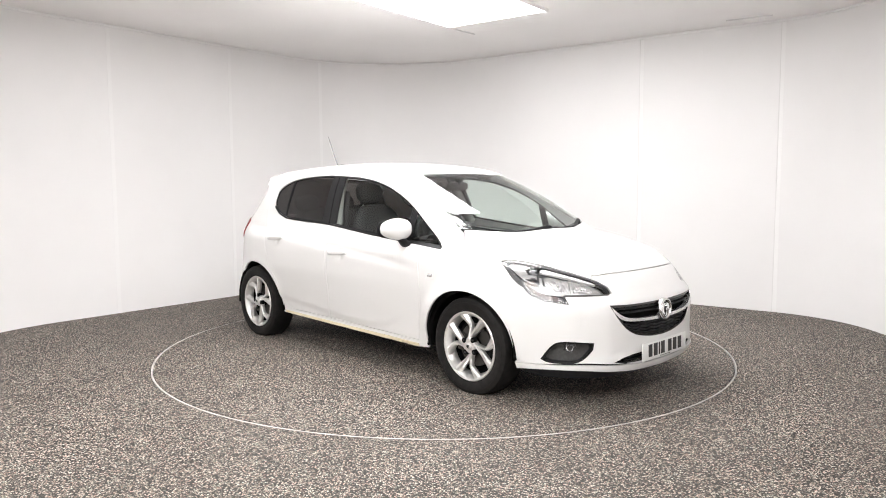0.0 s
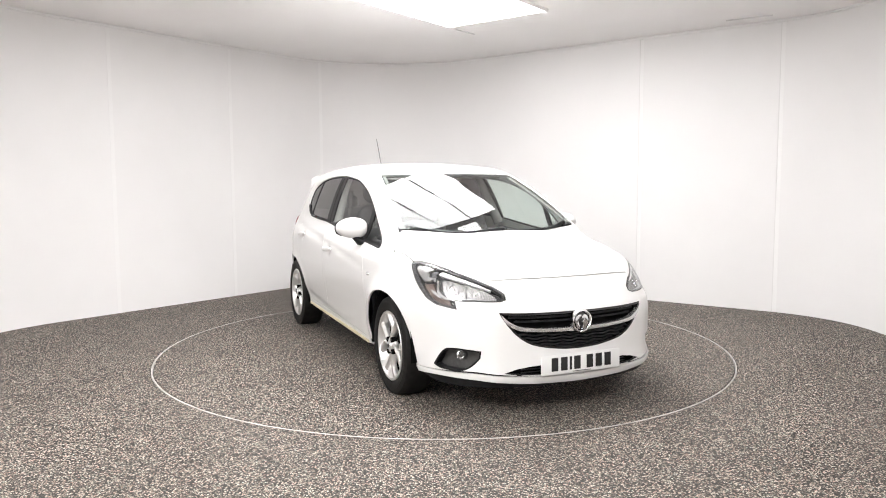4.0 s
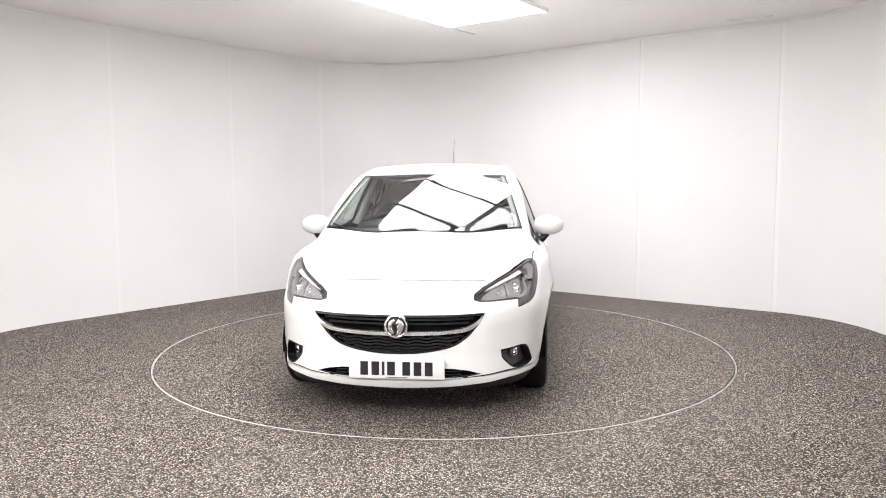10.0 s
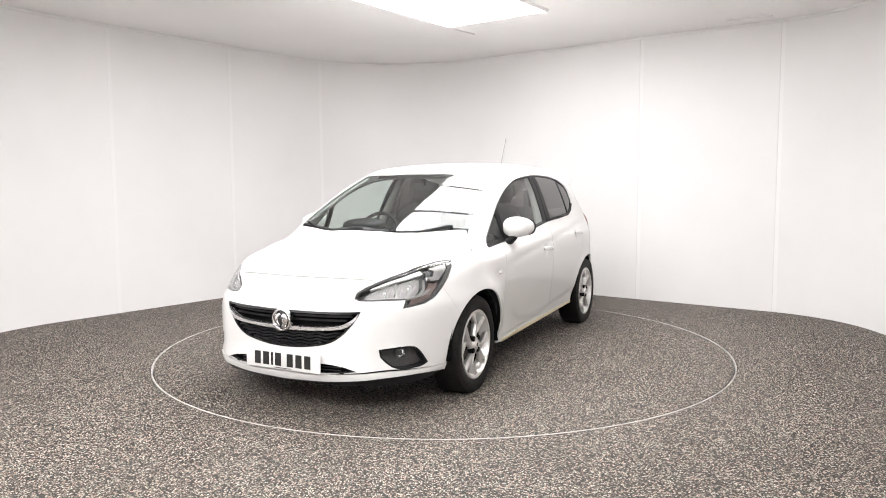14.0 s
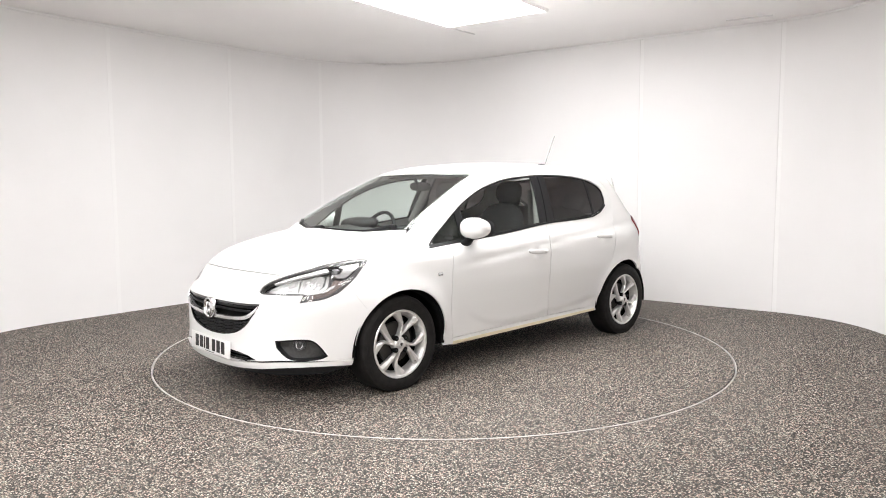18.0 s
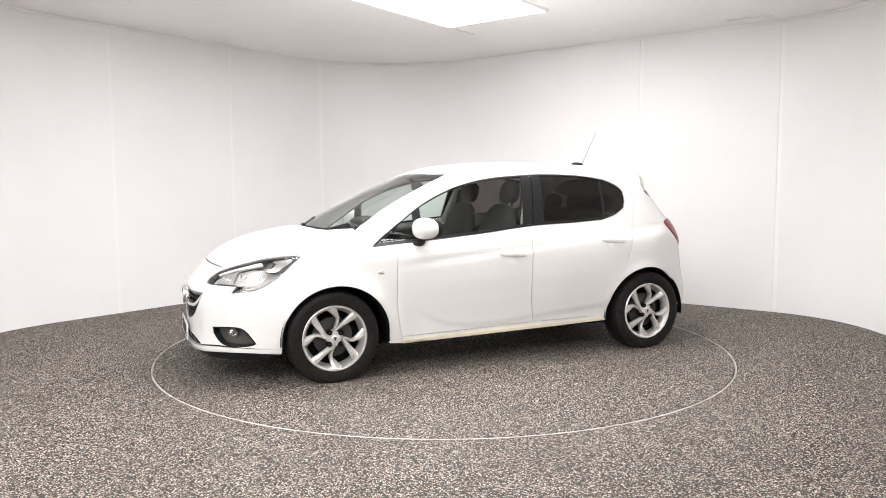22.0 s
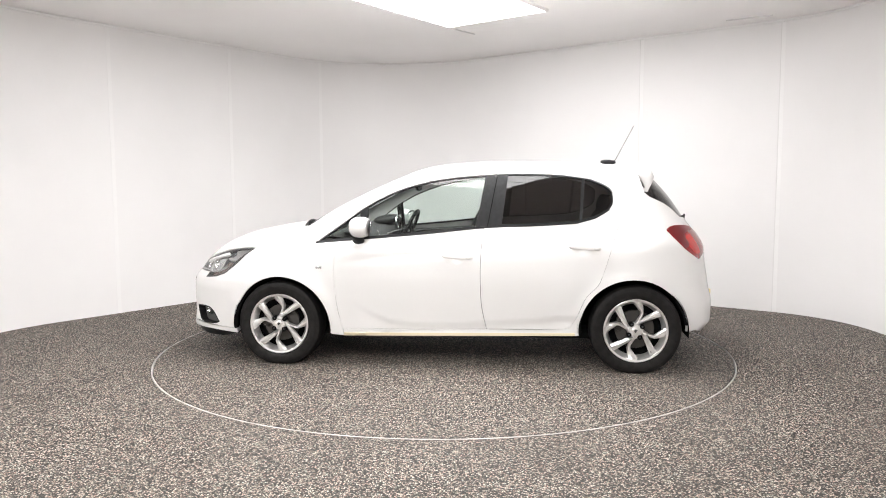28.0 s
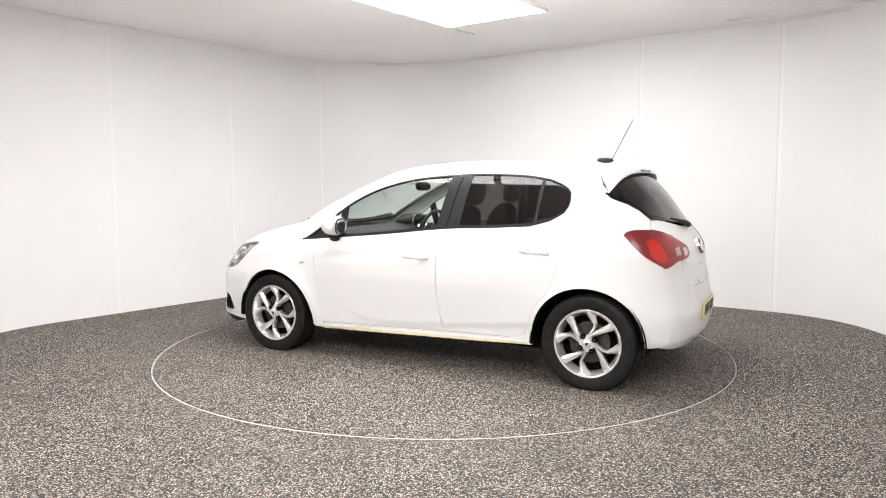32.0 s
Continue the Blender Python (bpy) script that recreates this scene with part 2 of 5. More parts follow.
def rays(chart, ab):
    """Charts of the surface: side (x, z), top (x, y), nose and tail (angle in degrees about an upright axis, z)."""
    a, b = ab[:, 0], ab[:, 1]
    n = len(ab)
    if chart == "side":
        return np.stack([a, np.full(n, 1.0), b], -1), np.tile([0.0, -1.0, 0.0], (n, 1)), 0.95
    if chart == "top":
        return np.stack([a, b, np.full(n, 1.6)], -1), np.tile([0.0, 0.0, -1.0], (n, 1)), 1.5
    ax, sign = (NOSE_AXIS, 1) if chart == "nose" else (TAIL_AXIS, -1)
    d = np.stack([sign * np.cos(np.radians(a)), np.sin(np.radians(a)), np.zeros(n)], -1)
    return np.stack([np.full(n, ax), np.zeros(n), b], -1) + 1.5 * d, -d, 1.45


def on_body(chart, ab):
    """Places and slopes on the skin; the chart screen is the top with the windscreen carried on below the bonnet."""
    LINE["top"] = SCREEN if chart == "screen" else TOP
    o, d, reach = rays("top" if chart == "screen" else chart, np.asarray(ab, float).reshape(-1, 2))
    p, ok = shoot(o, d, reach)
    n = slope(p)
    LINE["top"] = TOP
    return p, n


# ---- building tools ----
def part(name, data, material, parent=None, label=""):
    """Links a bmesh or mesh as ONE object under a thing or a part."""
    if isinstance(data, bmesh.types.BMesh):
        me = bpy.data.meshes.new(name)
        data.to_mesh(me)
        data.free()
    else:
        me = data
    if material is not None and not me.materials:
        me.materials.append(material)
    ob = new(name, me)
    ob.parent = parent
    if label:
        tagged(ob, label)
    return ob


def smooth(bm, angle=40):
    """Smooth faces with sharp edges above an angle."""
    bm.normal_update()
    for f in bm.faces:
        f.smooth = True
    lim = radians(angle)
    for e in bm.edges:
        e.smooth = not (len(e.link_faces) == 2 and e.calc_face_angle(0) > lim)
    return bm


def box(sx, sy, sz, m=None, bevel=0.0, seg=2):
    bm = bmesh.new()
    bmesh.ops.create_cube(bm, size=1.0, matrix=Matrix.Diagonal((sx, sy, sz, 1)))
    if bevel:
        bmesh.ops.bevel(bm, geom=bm.edges[:], offset=bevel, segments=seg, affect="EDGES", profile=0.5)
    if m is not None:
        bm.transform(m)
    return smooth(bm)


def tube(points, radius, sides=10, closed=False, flat=1.0):
    """A round bar along points; radius a number or one for each point."""
    bm = bmesh.new()
    pts = [Vector([float(c) for c in p]) for p in points]
    n = len(pts)
    rings = []
    for i, p in enumerate(pts):
        a = pts[(i - 1) % n] if closed or i else p
        b = pts[(i + 1) % n] if closed or i < n - 1 else p
        d = (b - a).normalized()
        u = d.cross(Vector((0, 0, 1)))
        u = u.normalized() if u.length > 1e-4 else Vector((1, 0, 0))
        v = u.cross(d)
        r = float(radius[i] if hasattr(radius, "__len__") else radius)
        rings.append([bm.verts.new(p + r * (math.cos(2 * math.pi * k / sides) * u + flat * math.sin(2 * math.pi * k / sides) * v)) for k in range(sides)])
    for i in range(n if closed else n - 1):
        A, B = rings[i], rings[(i + 1) % n]
        for k in range(sides):
            bm.faces.new((A[k], A[(k + 1) % sides], B[(k + 1) % sides], B[k]))
    if not closed:
        bm.faces.new(rings[0])
        bm.faces.new(rings[-1][::-1])
    bmesh.ops.recalc_face_normals(bm, faces=bm.faces)
    return smooth(bm)


def lathe(profile, steps=48, m=None):
    """Turns a profile of (radius, along) about the y axis."""
    bm = bmesh.new()
    rings = []
    for r, a in profile:
        if r < 1e-6:
            rings.append([bm.verts.new((0, a, 0))])
        else:
            rings.append([bm.verts.new((r * math.cos(2 * math.pi * k / steps), a, r * math.sin(2 * math.pi * k / steps))) for k in range(steps)])
    for A, B in zip(rings, rings[1:]):
        for k in range(steps):
            q = [A[k % len(A)], A[(k + 1) % len(A)], B[(k + 1) % len(B)], B[k % len(B)]]
            q = [v for i, v in enumerate(q) if v not in q[:i]]
            if len(q) > 2:
                bm.faces.new(q)
    bmesh.ops.recalc_face_normals(bm, faces=bm.faces)
    if m is not None:
        bm.transform(m)
    return smooth(bm)


def prism(outline, depth, m=None, bevel=0.0, angle=35):
    """A flat outline (x, z) raised by depth along +y."""
    bm = bmesh.new()
    a = [bm.verts.new((x, 0, z)) for x, z in outline]
    b = [bm.verts.new((x, depth, z)) for x, z in outline]
    n = len(outline)
    bm.faces.new(a)
    top = bm.faces.new(b[::-1])
    for i in range(n):
        bm.faces.new((a[i], b[i], b[(i + 1) % n], a[(i + 1) % n]))
    bmesh.ops.recalc_face_normals(bm, faces=bm.faces)
    if bevel:
        bmesh.ops.bevel(bm, geom=list(top.edges), offset=bevel, segments=2, affect="EDGES", profile=0.5)
    if m is not None:
        bm.transform(m)
    return smooth(bm, angle)


def rounded(points, closed=True, step=0.02, sharp=()):
    """A smooth line through a few points, with the corners named in sharp kept, at even steps."""
    p = np.array(points, float)
    n = len(p)
    out = []
    for i in range(n if closed else n - 1):
        a, b = p[i], p[(i + 1) % n]
        before = p[(i - 1) % n] if (closed or i > 0) and i not in sharp else a - (b - a) * 0.5
        j = (i + 1) % n
        after = p[(i + 2) % n] if (closed or i + 2 < n) and j not in sharp else b + (b - a) * 0.5
        ta, tb = (b - before) / 2, (after - a) / 2
        k = max(1, int(np.linalg.norm(b - a) / step))
        for s in range(k):
            t = s / k
            out.append((2 * t ** 3 - 3 * t ** 2 + 1) * a + (t ** 3 - 2 * t ** 2 + t) * ta + (-2 * t ** 3 + 3 * t ** 2) * b + (t ** 3 - t ** 2) * tb)
    if not closed:
        out.append(p[-1])
    return np.array(out)


def straight(points, step=0.02, closed=True):
    p = np.array(points, float)
    out = []
    for i in range(len(p) if closed else len(p) - 1):
        a, b = p[i], p[(i + 1) % len(p)]
        k = max(1, int(np.linalg.norm(b - a) / step))
        out += [a + (b - a) * s / k for s in range(k)]
    if not closed:
        out.append(p[-1])
    return np.array(out)


def inside(poly, q):
    x, y = q[:, 0], q[:, 1]
    hit = np.zeros(len(q), bool)
    j = len(poly) - 1
    for i in range(len(poly)):
        xi, yi, xj, yj = *poly[i], *poly[j]
        cut = ((yi > y) != (yj > y)) & (x < (xj - xi) * (y - yi) / (yj - yi + 1e-15) + xi)
        hit ^= cut
        j = i
    return hit


def shrink(poly, by):
    """An outline moved inwards (or outwards, below zero)."""
    p = np.array(poly, float)
    area = np.sum(p[:, 0] * np.roll(p[:, 1], -1) - np.roll(p[:, 0], -1) * p[:, 1])
    t = np.roll(p, -1, 0) - np.roll(p, 1, 0)
    t /= np.linalg.norm(t, axis=1, keepdims=True) + 1e-12
    nrm = np.stack([-t[:, 1], t[:, 0]], -1) * (1 if area > 0 else -1)
    return p + nrm * by


def mesh_of(name, co, faces, normals):
    me = bpy.data.meshes.new(name)
    me.from_pydata([tuple(c) for c in co], [], faces)
    me.polygons.foreach_set("use_smooth", [True] * len(me.polygons))
    me.update()
    me.normals_split_custom_set([tuple(n) for n in normals])
    return me


def skin(name, chart, outline, holes=(), off=0.0, thick=0.012, grid=0.035, unit=(1.0, 1.0), flip=False, bulge=None, back=True):
    """A panel of the car's skin: an outline with holes in one chart, laid on the body off metres proud, with its edges turned in by thick.
    unit: the chart's axes in metres. flip: for the other side of the car."""
    u = np.array(unit)
    loops = [np.array(outline, float) * u] + [np.array(h, float) * u for h in holes]
    lo, hi = loops[0].min(0), loops[0].max(0)
    gx, gy = np.meshgrid(np.arange(lo[0] + grid / 2, hi[0], grid), np.arange(lo[1] + grid / 2, hi[1], grid))
    gx = gx + (np.arange(gx.shape[0]) % 2)[:, None] * grid / 2
    q = np.stack([gx.ravel(), gy.ravel()], -1)
    keep = inside(loops[0], q)
    for h in loops[1:]:
        keep &= ~inside(h, q)
    edge = np.concatenate(loops)
    if keep.any():
        q = q[keep]
        near = np.array([np.min(np.sum((edge - c) ** 2, 1)) for c in q])
        q = q[near > (0.45 * grid) ** 2]
    else:
        q = np.zeros((0, 2))
    pts = np.concatenate([edge, q])
    segs, base = [], 0
    for h in loops:
        segs += [(base + i, base + (i + 1) % len(h)) for i in range(len(h))]
        base += len(h)
    from mathutils import geometry
    v, e, f, *_ = geometry.delaunay_2d_cdt([Vector(p) for p in pts], segs, [], 0, 1e-6)
    v = np.array([tuple(c) for c in v])
    f = np.array([t for t in f if len(t) == 3])
    mid = v[f].mean(1)
    keep = inside(loops[0], mid)
    for h in loops[1:]:
        keep &= ~inside(h, mid)
    f = f[keep]
    used = np.unique(f)
    renum = np.full(len(v), -1)
    renum[used] = np.arange(len(used))
    f, v = renum[f], v[used]
    p, n = on_body(chart, v / u)
    if bulge is not None:
        off = off + bulge(v / u)[:, None]
    top = p + n * off
    low = p + n * (off - thick)
    a, b, c = top[f[:, 0]], top[f[:, 1]], top[f[:, 2]]
    fn = np.cross(b - a, c - a)
    wrong = np.sum(fn * n[f[:, 0]], 1) < 0
    f[wrong] = f[wrong][:, ::-1]
    count = {}
    for t in f:
        for i in range(3):
            k = (t[i], t[(i + 1) % 3])
            count[k] = count.get(k, 0) + 1
    rim = [k for k in count if (k[1], k[0]) not in count]
    N = len(v)
    co = [top, low] if (back or thick) else [top]
    faces = [tuple(t) for t in f]
    normals = [n[i] for t in f for i in t]
    if back:
        for t in f:
            faces.append((t[2] + N, t[1] + N, t[0] + N))
            normals += [-n[t[2]], -n[t[1]], -n[t[0]]]
    if thick:
        for i, j in rim:
            d = top[j] - top[i]
            w = np.cross(d, n[i])
            w /= np.linalg.norm(w) + 1e-12
            faces.append((j, i, i + N, j + N))
            normals += [w] * 4
    co = np.concatenate(co)
    normals = np.array(normals)
    if flip:
        co = co * [1, -1, 1]
        turned, k = [], 0
        order = []
        for t in faces:
            turned.append(tuple(reversed(t)))
            order += list(range(k, k + len(t)))[::-1]
            k += len(t)
        faces, normals = turned, normals[order] * [1, -1, 1]
    return mesh_of(name, co, faces, normals)


# ---- the room: a white box with rounded corners, turned against the view, open towards the camera ----
CEILING = 2.875
U = Vector((0.8, -0.6))
V = Vector((0.6, 0.8))
CORNER = Vector((-0.95, 4.57))


def arc(c, r, a0, a1, n):
    return [Vector((c[0] + r * math.cos(radians(a0 + (a1 - a0) * i / n)), c[1] + r * math.sin(radians(a0 + (a1 - a0) * i / n)))) for i in range(n + 1)]


def wall_plan():
    """The inner face of the walls from the near left, round the far corner, to the near right."""
    r = 1.7
    c = CORNER - r * V + r * U
    left = arc((-2.32, -0.02), 1.7, 180, 143.13, 10)
    far = arc(c, r, 143.13, 53.13, 20)
    right = arc((2.55, 0.46), 1.2, 53.13, 0, 14)
    # the straight ends run past the camera unseen, added to close the room
    return [Vector((-4.02, -8.2))] + left + far + right + [Vector((3.75, -8.2))]


PLAN = wall_plan()


def plan_at(s0, s1):
    """The stretch of the plan between two lengths along it."""
    out, run = [], 0.0
    for a, b in zip(PLAN, PLAN[1:]):
        d = (b - a).length
        if run + d > s0 and run < s1:
            lo, hi = max(0, (s0 - run) / d), min(1, (s1 - run) / d)
            if not out:
                out.append(a.lerp(b, lo))
            out.append(a.lerp(b, hi))
        run += d
    return out


def plan_length(ray):
    """The length along the plan at which a line of sight from the camera's foot crosses it."""
    o, d = Vector(EYE[:2]), Vector(ray)
    run, best = 0.0, None
    for a, b in zip(PLAN, PLAN[1:]):
        e = b - a
        det = d.x * -e.y + e.x * d.y
        if abs(det) > 1e-9:
            w = a - o
            t = (w.x * -e.y + e.x * w.y) / det
            s = (d.x * w.y - d.y * w.x) / det
            if t > 0 and 0 <= s <= 1:
                best = run + s * e.length
        run += e.length
    return best


def sheet(stretch, z0, z1, thick, proud=0.0):
    """An upright sheet along the plan, its face proud into the room."""
    bm = bmesh.new()
    rows = []
    n = len(stretch)
    for i, p in enumerate(stretch):
        d = (stretch[min(i + 1, n - 1)] - stretch[max(i - 1, 0)]).normalized()
        inn = Vector((d.y, -d.x))
        f, b = p + inn * proud, p - inn * (thick - proud)
        rows.append([bm.verts.new((*q, z)) for q, z in ((f, z0), (f, z1), (b, z1), (b, z0))])
    for A, B in zip(rows, rows[1:]):
        for k in range(4):
            bm.faces.new((A[k], A[(k + 1) % 4], B[(k + 1) % 4], B[k]))
    bm.faces.new(rows[0][::-1])
    bm.faces.new(rows[-1])
    bmesh.ops.recalc_face_normals(bm, faces=bm.faces)
    return smooth(bm, 30)


def build_room():
    total = sum((b - a).length for a, b in zip(PLAN, PLAN[1:]))
    # joints of the cladding, as seen from the camera: the sideways part of each line of sight
    joints = [plan_length((k, 1.0)) for k in (-0.4545, -0.2905, -0.1672, 0.2715, 0.4633)]
    ends = [0.0, 6.4] + joints + [joints[-1] + 1.4, joints[-1] + 2.8, total]
    wall = tagged(new("wall_north"), "white panelled wall with rounded corners and slim joint strips", "wall", kind="structure")
    for s0, s1 in zip(ends, ends[1:]):
        part("panel", sheet(plan_at(s0 + 0.002, s1 - 0.002), 0.0, CEILING, 0.06), M_WALL, wall)
    for s in joints:
        part("joint_strip", sheet(plan_at(s - 0.02, s + 0.02), 0.004, CEILING - 0.03, 0.01, 0.0022), M_TRIM, wall, "slim white joint strip")
        # grey strip puts the shade beside each right-hand joint into colour
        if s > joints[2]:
            part("joint_strip", sheet(plan_at(s - 0.022, s - 0.0165), 0.004, CEILING - 0.03, 0.006, 0.0065), M_SEAM_AND_SHADE, wall, "grey strip painting in the shaded edge of a joint strip")
    cornice = tagged(part("trim", sheet(plan_at(6.9, total - 6.0), CEILING - 0.022, CEILING - 0.002, 0.02, 0.018), M_TRIM), "thin white cornice strip under the ceiling", "trim", kind="structure")
    # unseen wall added behind the camera to close the room for reflections
    bm = box(7.87, 0.1, CEILING, pose(-0.185, -8.25, CEILING / 2))
    tagged(part("wall_south", bm, M_WALL), "plain white unseen wall, added to close the room behind", "wall", kind="structure")
    # floor round the turntable
    bm = bmesh.new()
    inner = [bm.verts.new((2.2125 * math.cos(2 * math.pi * i / 160), 2.2125 * math.sin(2 * math.pi * i / 160), 0)) for i in range(160)]
    outer = [bm.verts.new((14 * math.cos(2 * math.pi * i / 160), 14 * math.sin(2 * math.pi * i / 160), 0)) for i in range(160)]
    deep = [bm.verts.new(v.co + Vector((0, 0, -0.05))) for v in inner]
    for i in range(160):
        j = (i + 1) % 160
        bm.faces.new((inner[i], outer[i], outer[j], inner[j]))
        bm.faces.new((inner[i], inner[j], deep[j], deep[i]))
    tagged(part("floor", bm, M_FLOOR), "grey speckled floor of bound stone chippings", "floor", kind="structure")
    bm = box(10, 16, 0.1, pose(0, -1.5, CEILING + 0.05))
    tagged(part("ceiling", bm, M_CEIL), "smooth white ceiling", "ceiling", kind="structure")


def build_ceiling_strips():
    for (x0, y0), (x1, y1) in (((0.13, 1.78), (0.34, 2.02)), ((2.77, 1.44), (3.12, 1.21))):
        a = math.degrees(math.atan2(y1 - y0, x1 - x0))
        bm = box(math.hypot(x1 - x0, y1 - y0), 0.012, 0.012, pose((x0 + x1) / 2, (y0 + y1) / 2, CEILING - 0.005, 0, 0, a))
        tagged(part("trim", bm, M_SEAM_AND_SHADE), "short grey joint strip on the white ceiling", "trim", kind="structure")


def build_turntable():
    table = new("turntable")
    tagged(table, "round turntable flush with the floor, covered in speckled stone", "turntable")
    bm = lathe([(0.0001, 0.0), (2.19, 0.0), (2.196, -0.04)], 160, pose(0, 0, 0, 90))
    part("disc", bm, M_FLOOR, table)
    bm = lathe([(2.1995, -0.03), (2.1995, 0.0), (2.2008, 0.001), (2.2055, 0.001), (2.207, 0.0), (2.207, -0.03)], 160, pose(0, 0, 0, 90))
    part("trim_ring", bm, M_RING, table, "thin pale metal trim ring")
    return table


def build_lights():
    """Luminous panels under the ceiling in two rows, with dark bars between them; further rows are added fill."""
    # columns after the first two are unseen fill, added near and behind the camera
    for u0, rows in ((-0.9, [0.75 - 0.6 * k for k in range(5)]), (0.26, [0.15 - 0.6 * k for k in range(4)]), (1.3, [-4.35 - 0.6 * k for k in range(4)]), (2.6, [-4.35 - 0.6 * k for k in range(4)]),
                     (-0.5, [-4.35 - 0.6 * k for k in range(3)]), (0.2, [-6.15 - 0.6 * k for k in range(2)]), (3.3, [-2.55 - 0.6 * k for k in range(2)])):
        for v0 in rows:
            lamp = new("ceiling_or_fill_panel")
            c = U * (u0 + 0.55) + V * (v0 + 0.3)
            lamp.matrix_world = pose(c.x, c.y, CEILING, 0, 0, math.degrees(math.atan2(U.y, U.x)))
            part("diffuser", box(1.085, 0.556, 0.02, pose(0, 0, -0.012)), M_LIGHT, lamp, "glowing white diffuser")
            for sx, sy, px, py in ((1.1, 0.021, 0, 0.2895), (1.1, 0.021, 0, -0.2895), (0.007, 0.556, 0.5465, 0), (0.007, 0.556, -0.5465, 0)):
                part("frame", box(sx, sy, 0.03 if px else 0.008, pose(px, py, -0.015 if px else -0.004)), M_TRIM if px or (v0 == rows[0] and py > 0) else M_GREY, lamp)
            tagged(lamp, "rectangular white luminous ceiling panel, real over the car, added fill elsewhere", "ceiling light", "ceiling light panels")


build_room()
turntable = build_turntable()
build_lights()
build_ceiling_strips()
# ---- the car: skin panels ----
car = tagged(new("car"), "white five-door hatchback with silver alloy wheels on the turntable", "car")
ARCH_F, ARCH_R = (1.235, 0.285, 0.357), (-1.237, 0.285, 0.36)
N_UNIT, T_UNIT = (0.0185, 1.0), (0.0145, 1.0)


def arch(c, a0, a1, grow=0.0, n=36):
    return [(c[0] + (c[2] + grow) * math.cos(radians(a)), c[1] + (c[2] + grow) * math.sin(radians(a))) for a in np.linspace(a0, a1, n)]


def to_side(chart, pts):
    p, _ = on_body(chart, pts)
    return [(a[0], a[2]) for a in p]


def from_side(chart, pts):
    """Side points (x, z) in the nose or tail chart."""
    p, _ = on_body("side", pts)
    ax, s = (NOSE_AXIS, 1) if chart == "nose" else (TAIL_AXIS, -1)
    return [(math.degrees(math.atan2(a[1], s * (a[0] - ax))), a[2]) for a in p]


def mirror_nose(half):
    """A closed outline from its left half, which starts and ends on the middle (first axis is the angle)."""
    return list(half) + [(-a, b) for a, b in reversed(half) if a > 1e-6]


def mirror_top(half):
    return list(half) + [(a, -b) for a, b in reversed(half) if b > 1e-6]


def at(chart, a, b, off=0.0, spin=0.0):
    """A pose on the skin: y points out of the body, z up along it."""
    p, n = on_body(chart, [(a, b)])
    n = Vector(n[0])
    x = Vector((0, 0, 1)).cross(n)
    x = -x.normalized() if x.length > 1e-4 else Vector((1, 0, 0))
    z = x.cross(n)
    m = Matrix((( x.x, n.x, z.x, p[0][0] + n.x * off), (x.y, n.y, z.y, p[0][1] + n.y * off), (x.z, n.z, z.z, p[0][2] + n.z * off), (0, 0, 0, 1)))
    return m @ pose(0, 0, 0, 0, spin, 0)


def pair(name, chart, outline, material, parent=None, label="", holes=(), gap=0.002, **kw):
    """The same panel on both sides of the car."""
    out = []
    for flip in (False, True):
        me = skin(name, chart, shrink(np.array(outline) * np.array(kw.get("unit", (1, 1))), gap) / np.array(kw.get("unit", (1, 1))), holes, flip=flip, **kw)
        out.append(part(name, me, material, (parent[flip] if isinstance(parent, (list, tuple)) else parent) or car, label))
    return out


# shared lines
HEADLAMP = [(23.9, 0.6525), (22.5, 0.663), (23.0, 0.69), (26.4, 0.726), (31.8, 0.76), (38.5, 0.791), (46, 0.821), (52, 0.834), (56, 0.837), (58.6, 0.825), (56, 0.785),
            (53.6, 0.738), (51.3, 0.698), (47.7, 0.65), (43.5, 0.623), (36.7, 0.609), (37.6, 0.651), (30.5, 0.652)]
HEADLAMP_SHARP = (9, 15, 16)
BONNET_SIDE = [(1.452, 0.735), (1.34, 0.742), (1.21, 0.766), (1.145, 0.737), (1.085, 0.68)]
SCREEN_SIDE = [(0.345, 0.547), (0.592, 0.587), (0.808, 0.625), (0.97, 0.66), (1.045, 0.677)]
DLO_TOP = [(0.982, 0.887), (0.82, 1.0), (0.622, 1.14), (0.422, 1.24), (0.22, 1.303), (0.018, 1.339), (-0.24, 1.359), (-0.4, 1.365), (-0.583, 1.363), (-0.78, 1.351), (-0.935, 1.327)]
DLO_END = [(-0.935, 1.327), (-1.045, 1.284), (-1.1, 1.234), (-1.102, 1.176), (-1.077, 1.118), (-0.98, 1.062), (-0.854, 1.028)]
DLO_LOW = [(-0.854, 1.028), (-0.585, 1.012), (-0.24, 0.998), (0.203, 0.953), (0.606, 0.918), (0.982, 0.887)]
DOOR_FRONT = [(0.805, 0.896), (0.82, 0.854), (0.833, 0.724), (0.834, 0.604), (0.824, 0.439), (0.79, 0.262)]
DOOR_MID = [(-0.222, 0.998), (-0.209, 0.886), (-0.2, 0.695), (-0.207, 0.457), (-0.24, 0.281)]
DOOR_REAR = [(-0.96, 1.372), (-1.08, 1.335), (-1.16, 1.27), (-1.182, 1.2), (-1.171, 1.08), (-1.119, 0.955), (-1.04, 0.703), (-1.0, 0.604), (-0.918, 0.512), (-0.862, 0.38), (-0.81, 0.305), (-0.72, 0.285)]
LAMP_OUT = [(43.6, 0.771), (46.9, 0.795), (52.4, 0.848), (57, 0.93), (59.2, 0.976), (57.4, 0.999), (53.8, 1.008), (46.6, 1.005)]
GLASS_EDGE = [(44.1, 1.062), (48.8, 1.12), (54.2, 1.158), (62.4, 1.199), (65.0, 1.231)]

tip = rounded(HEADLAMP, True, 0.6, HEADLAMP_SHARP)
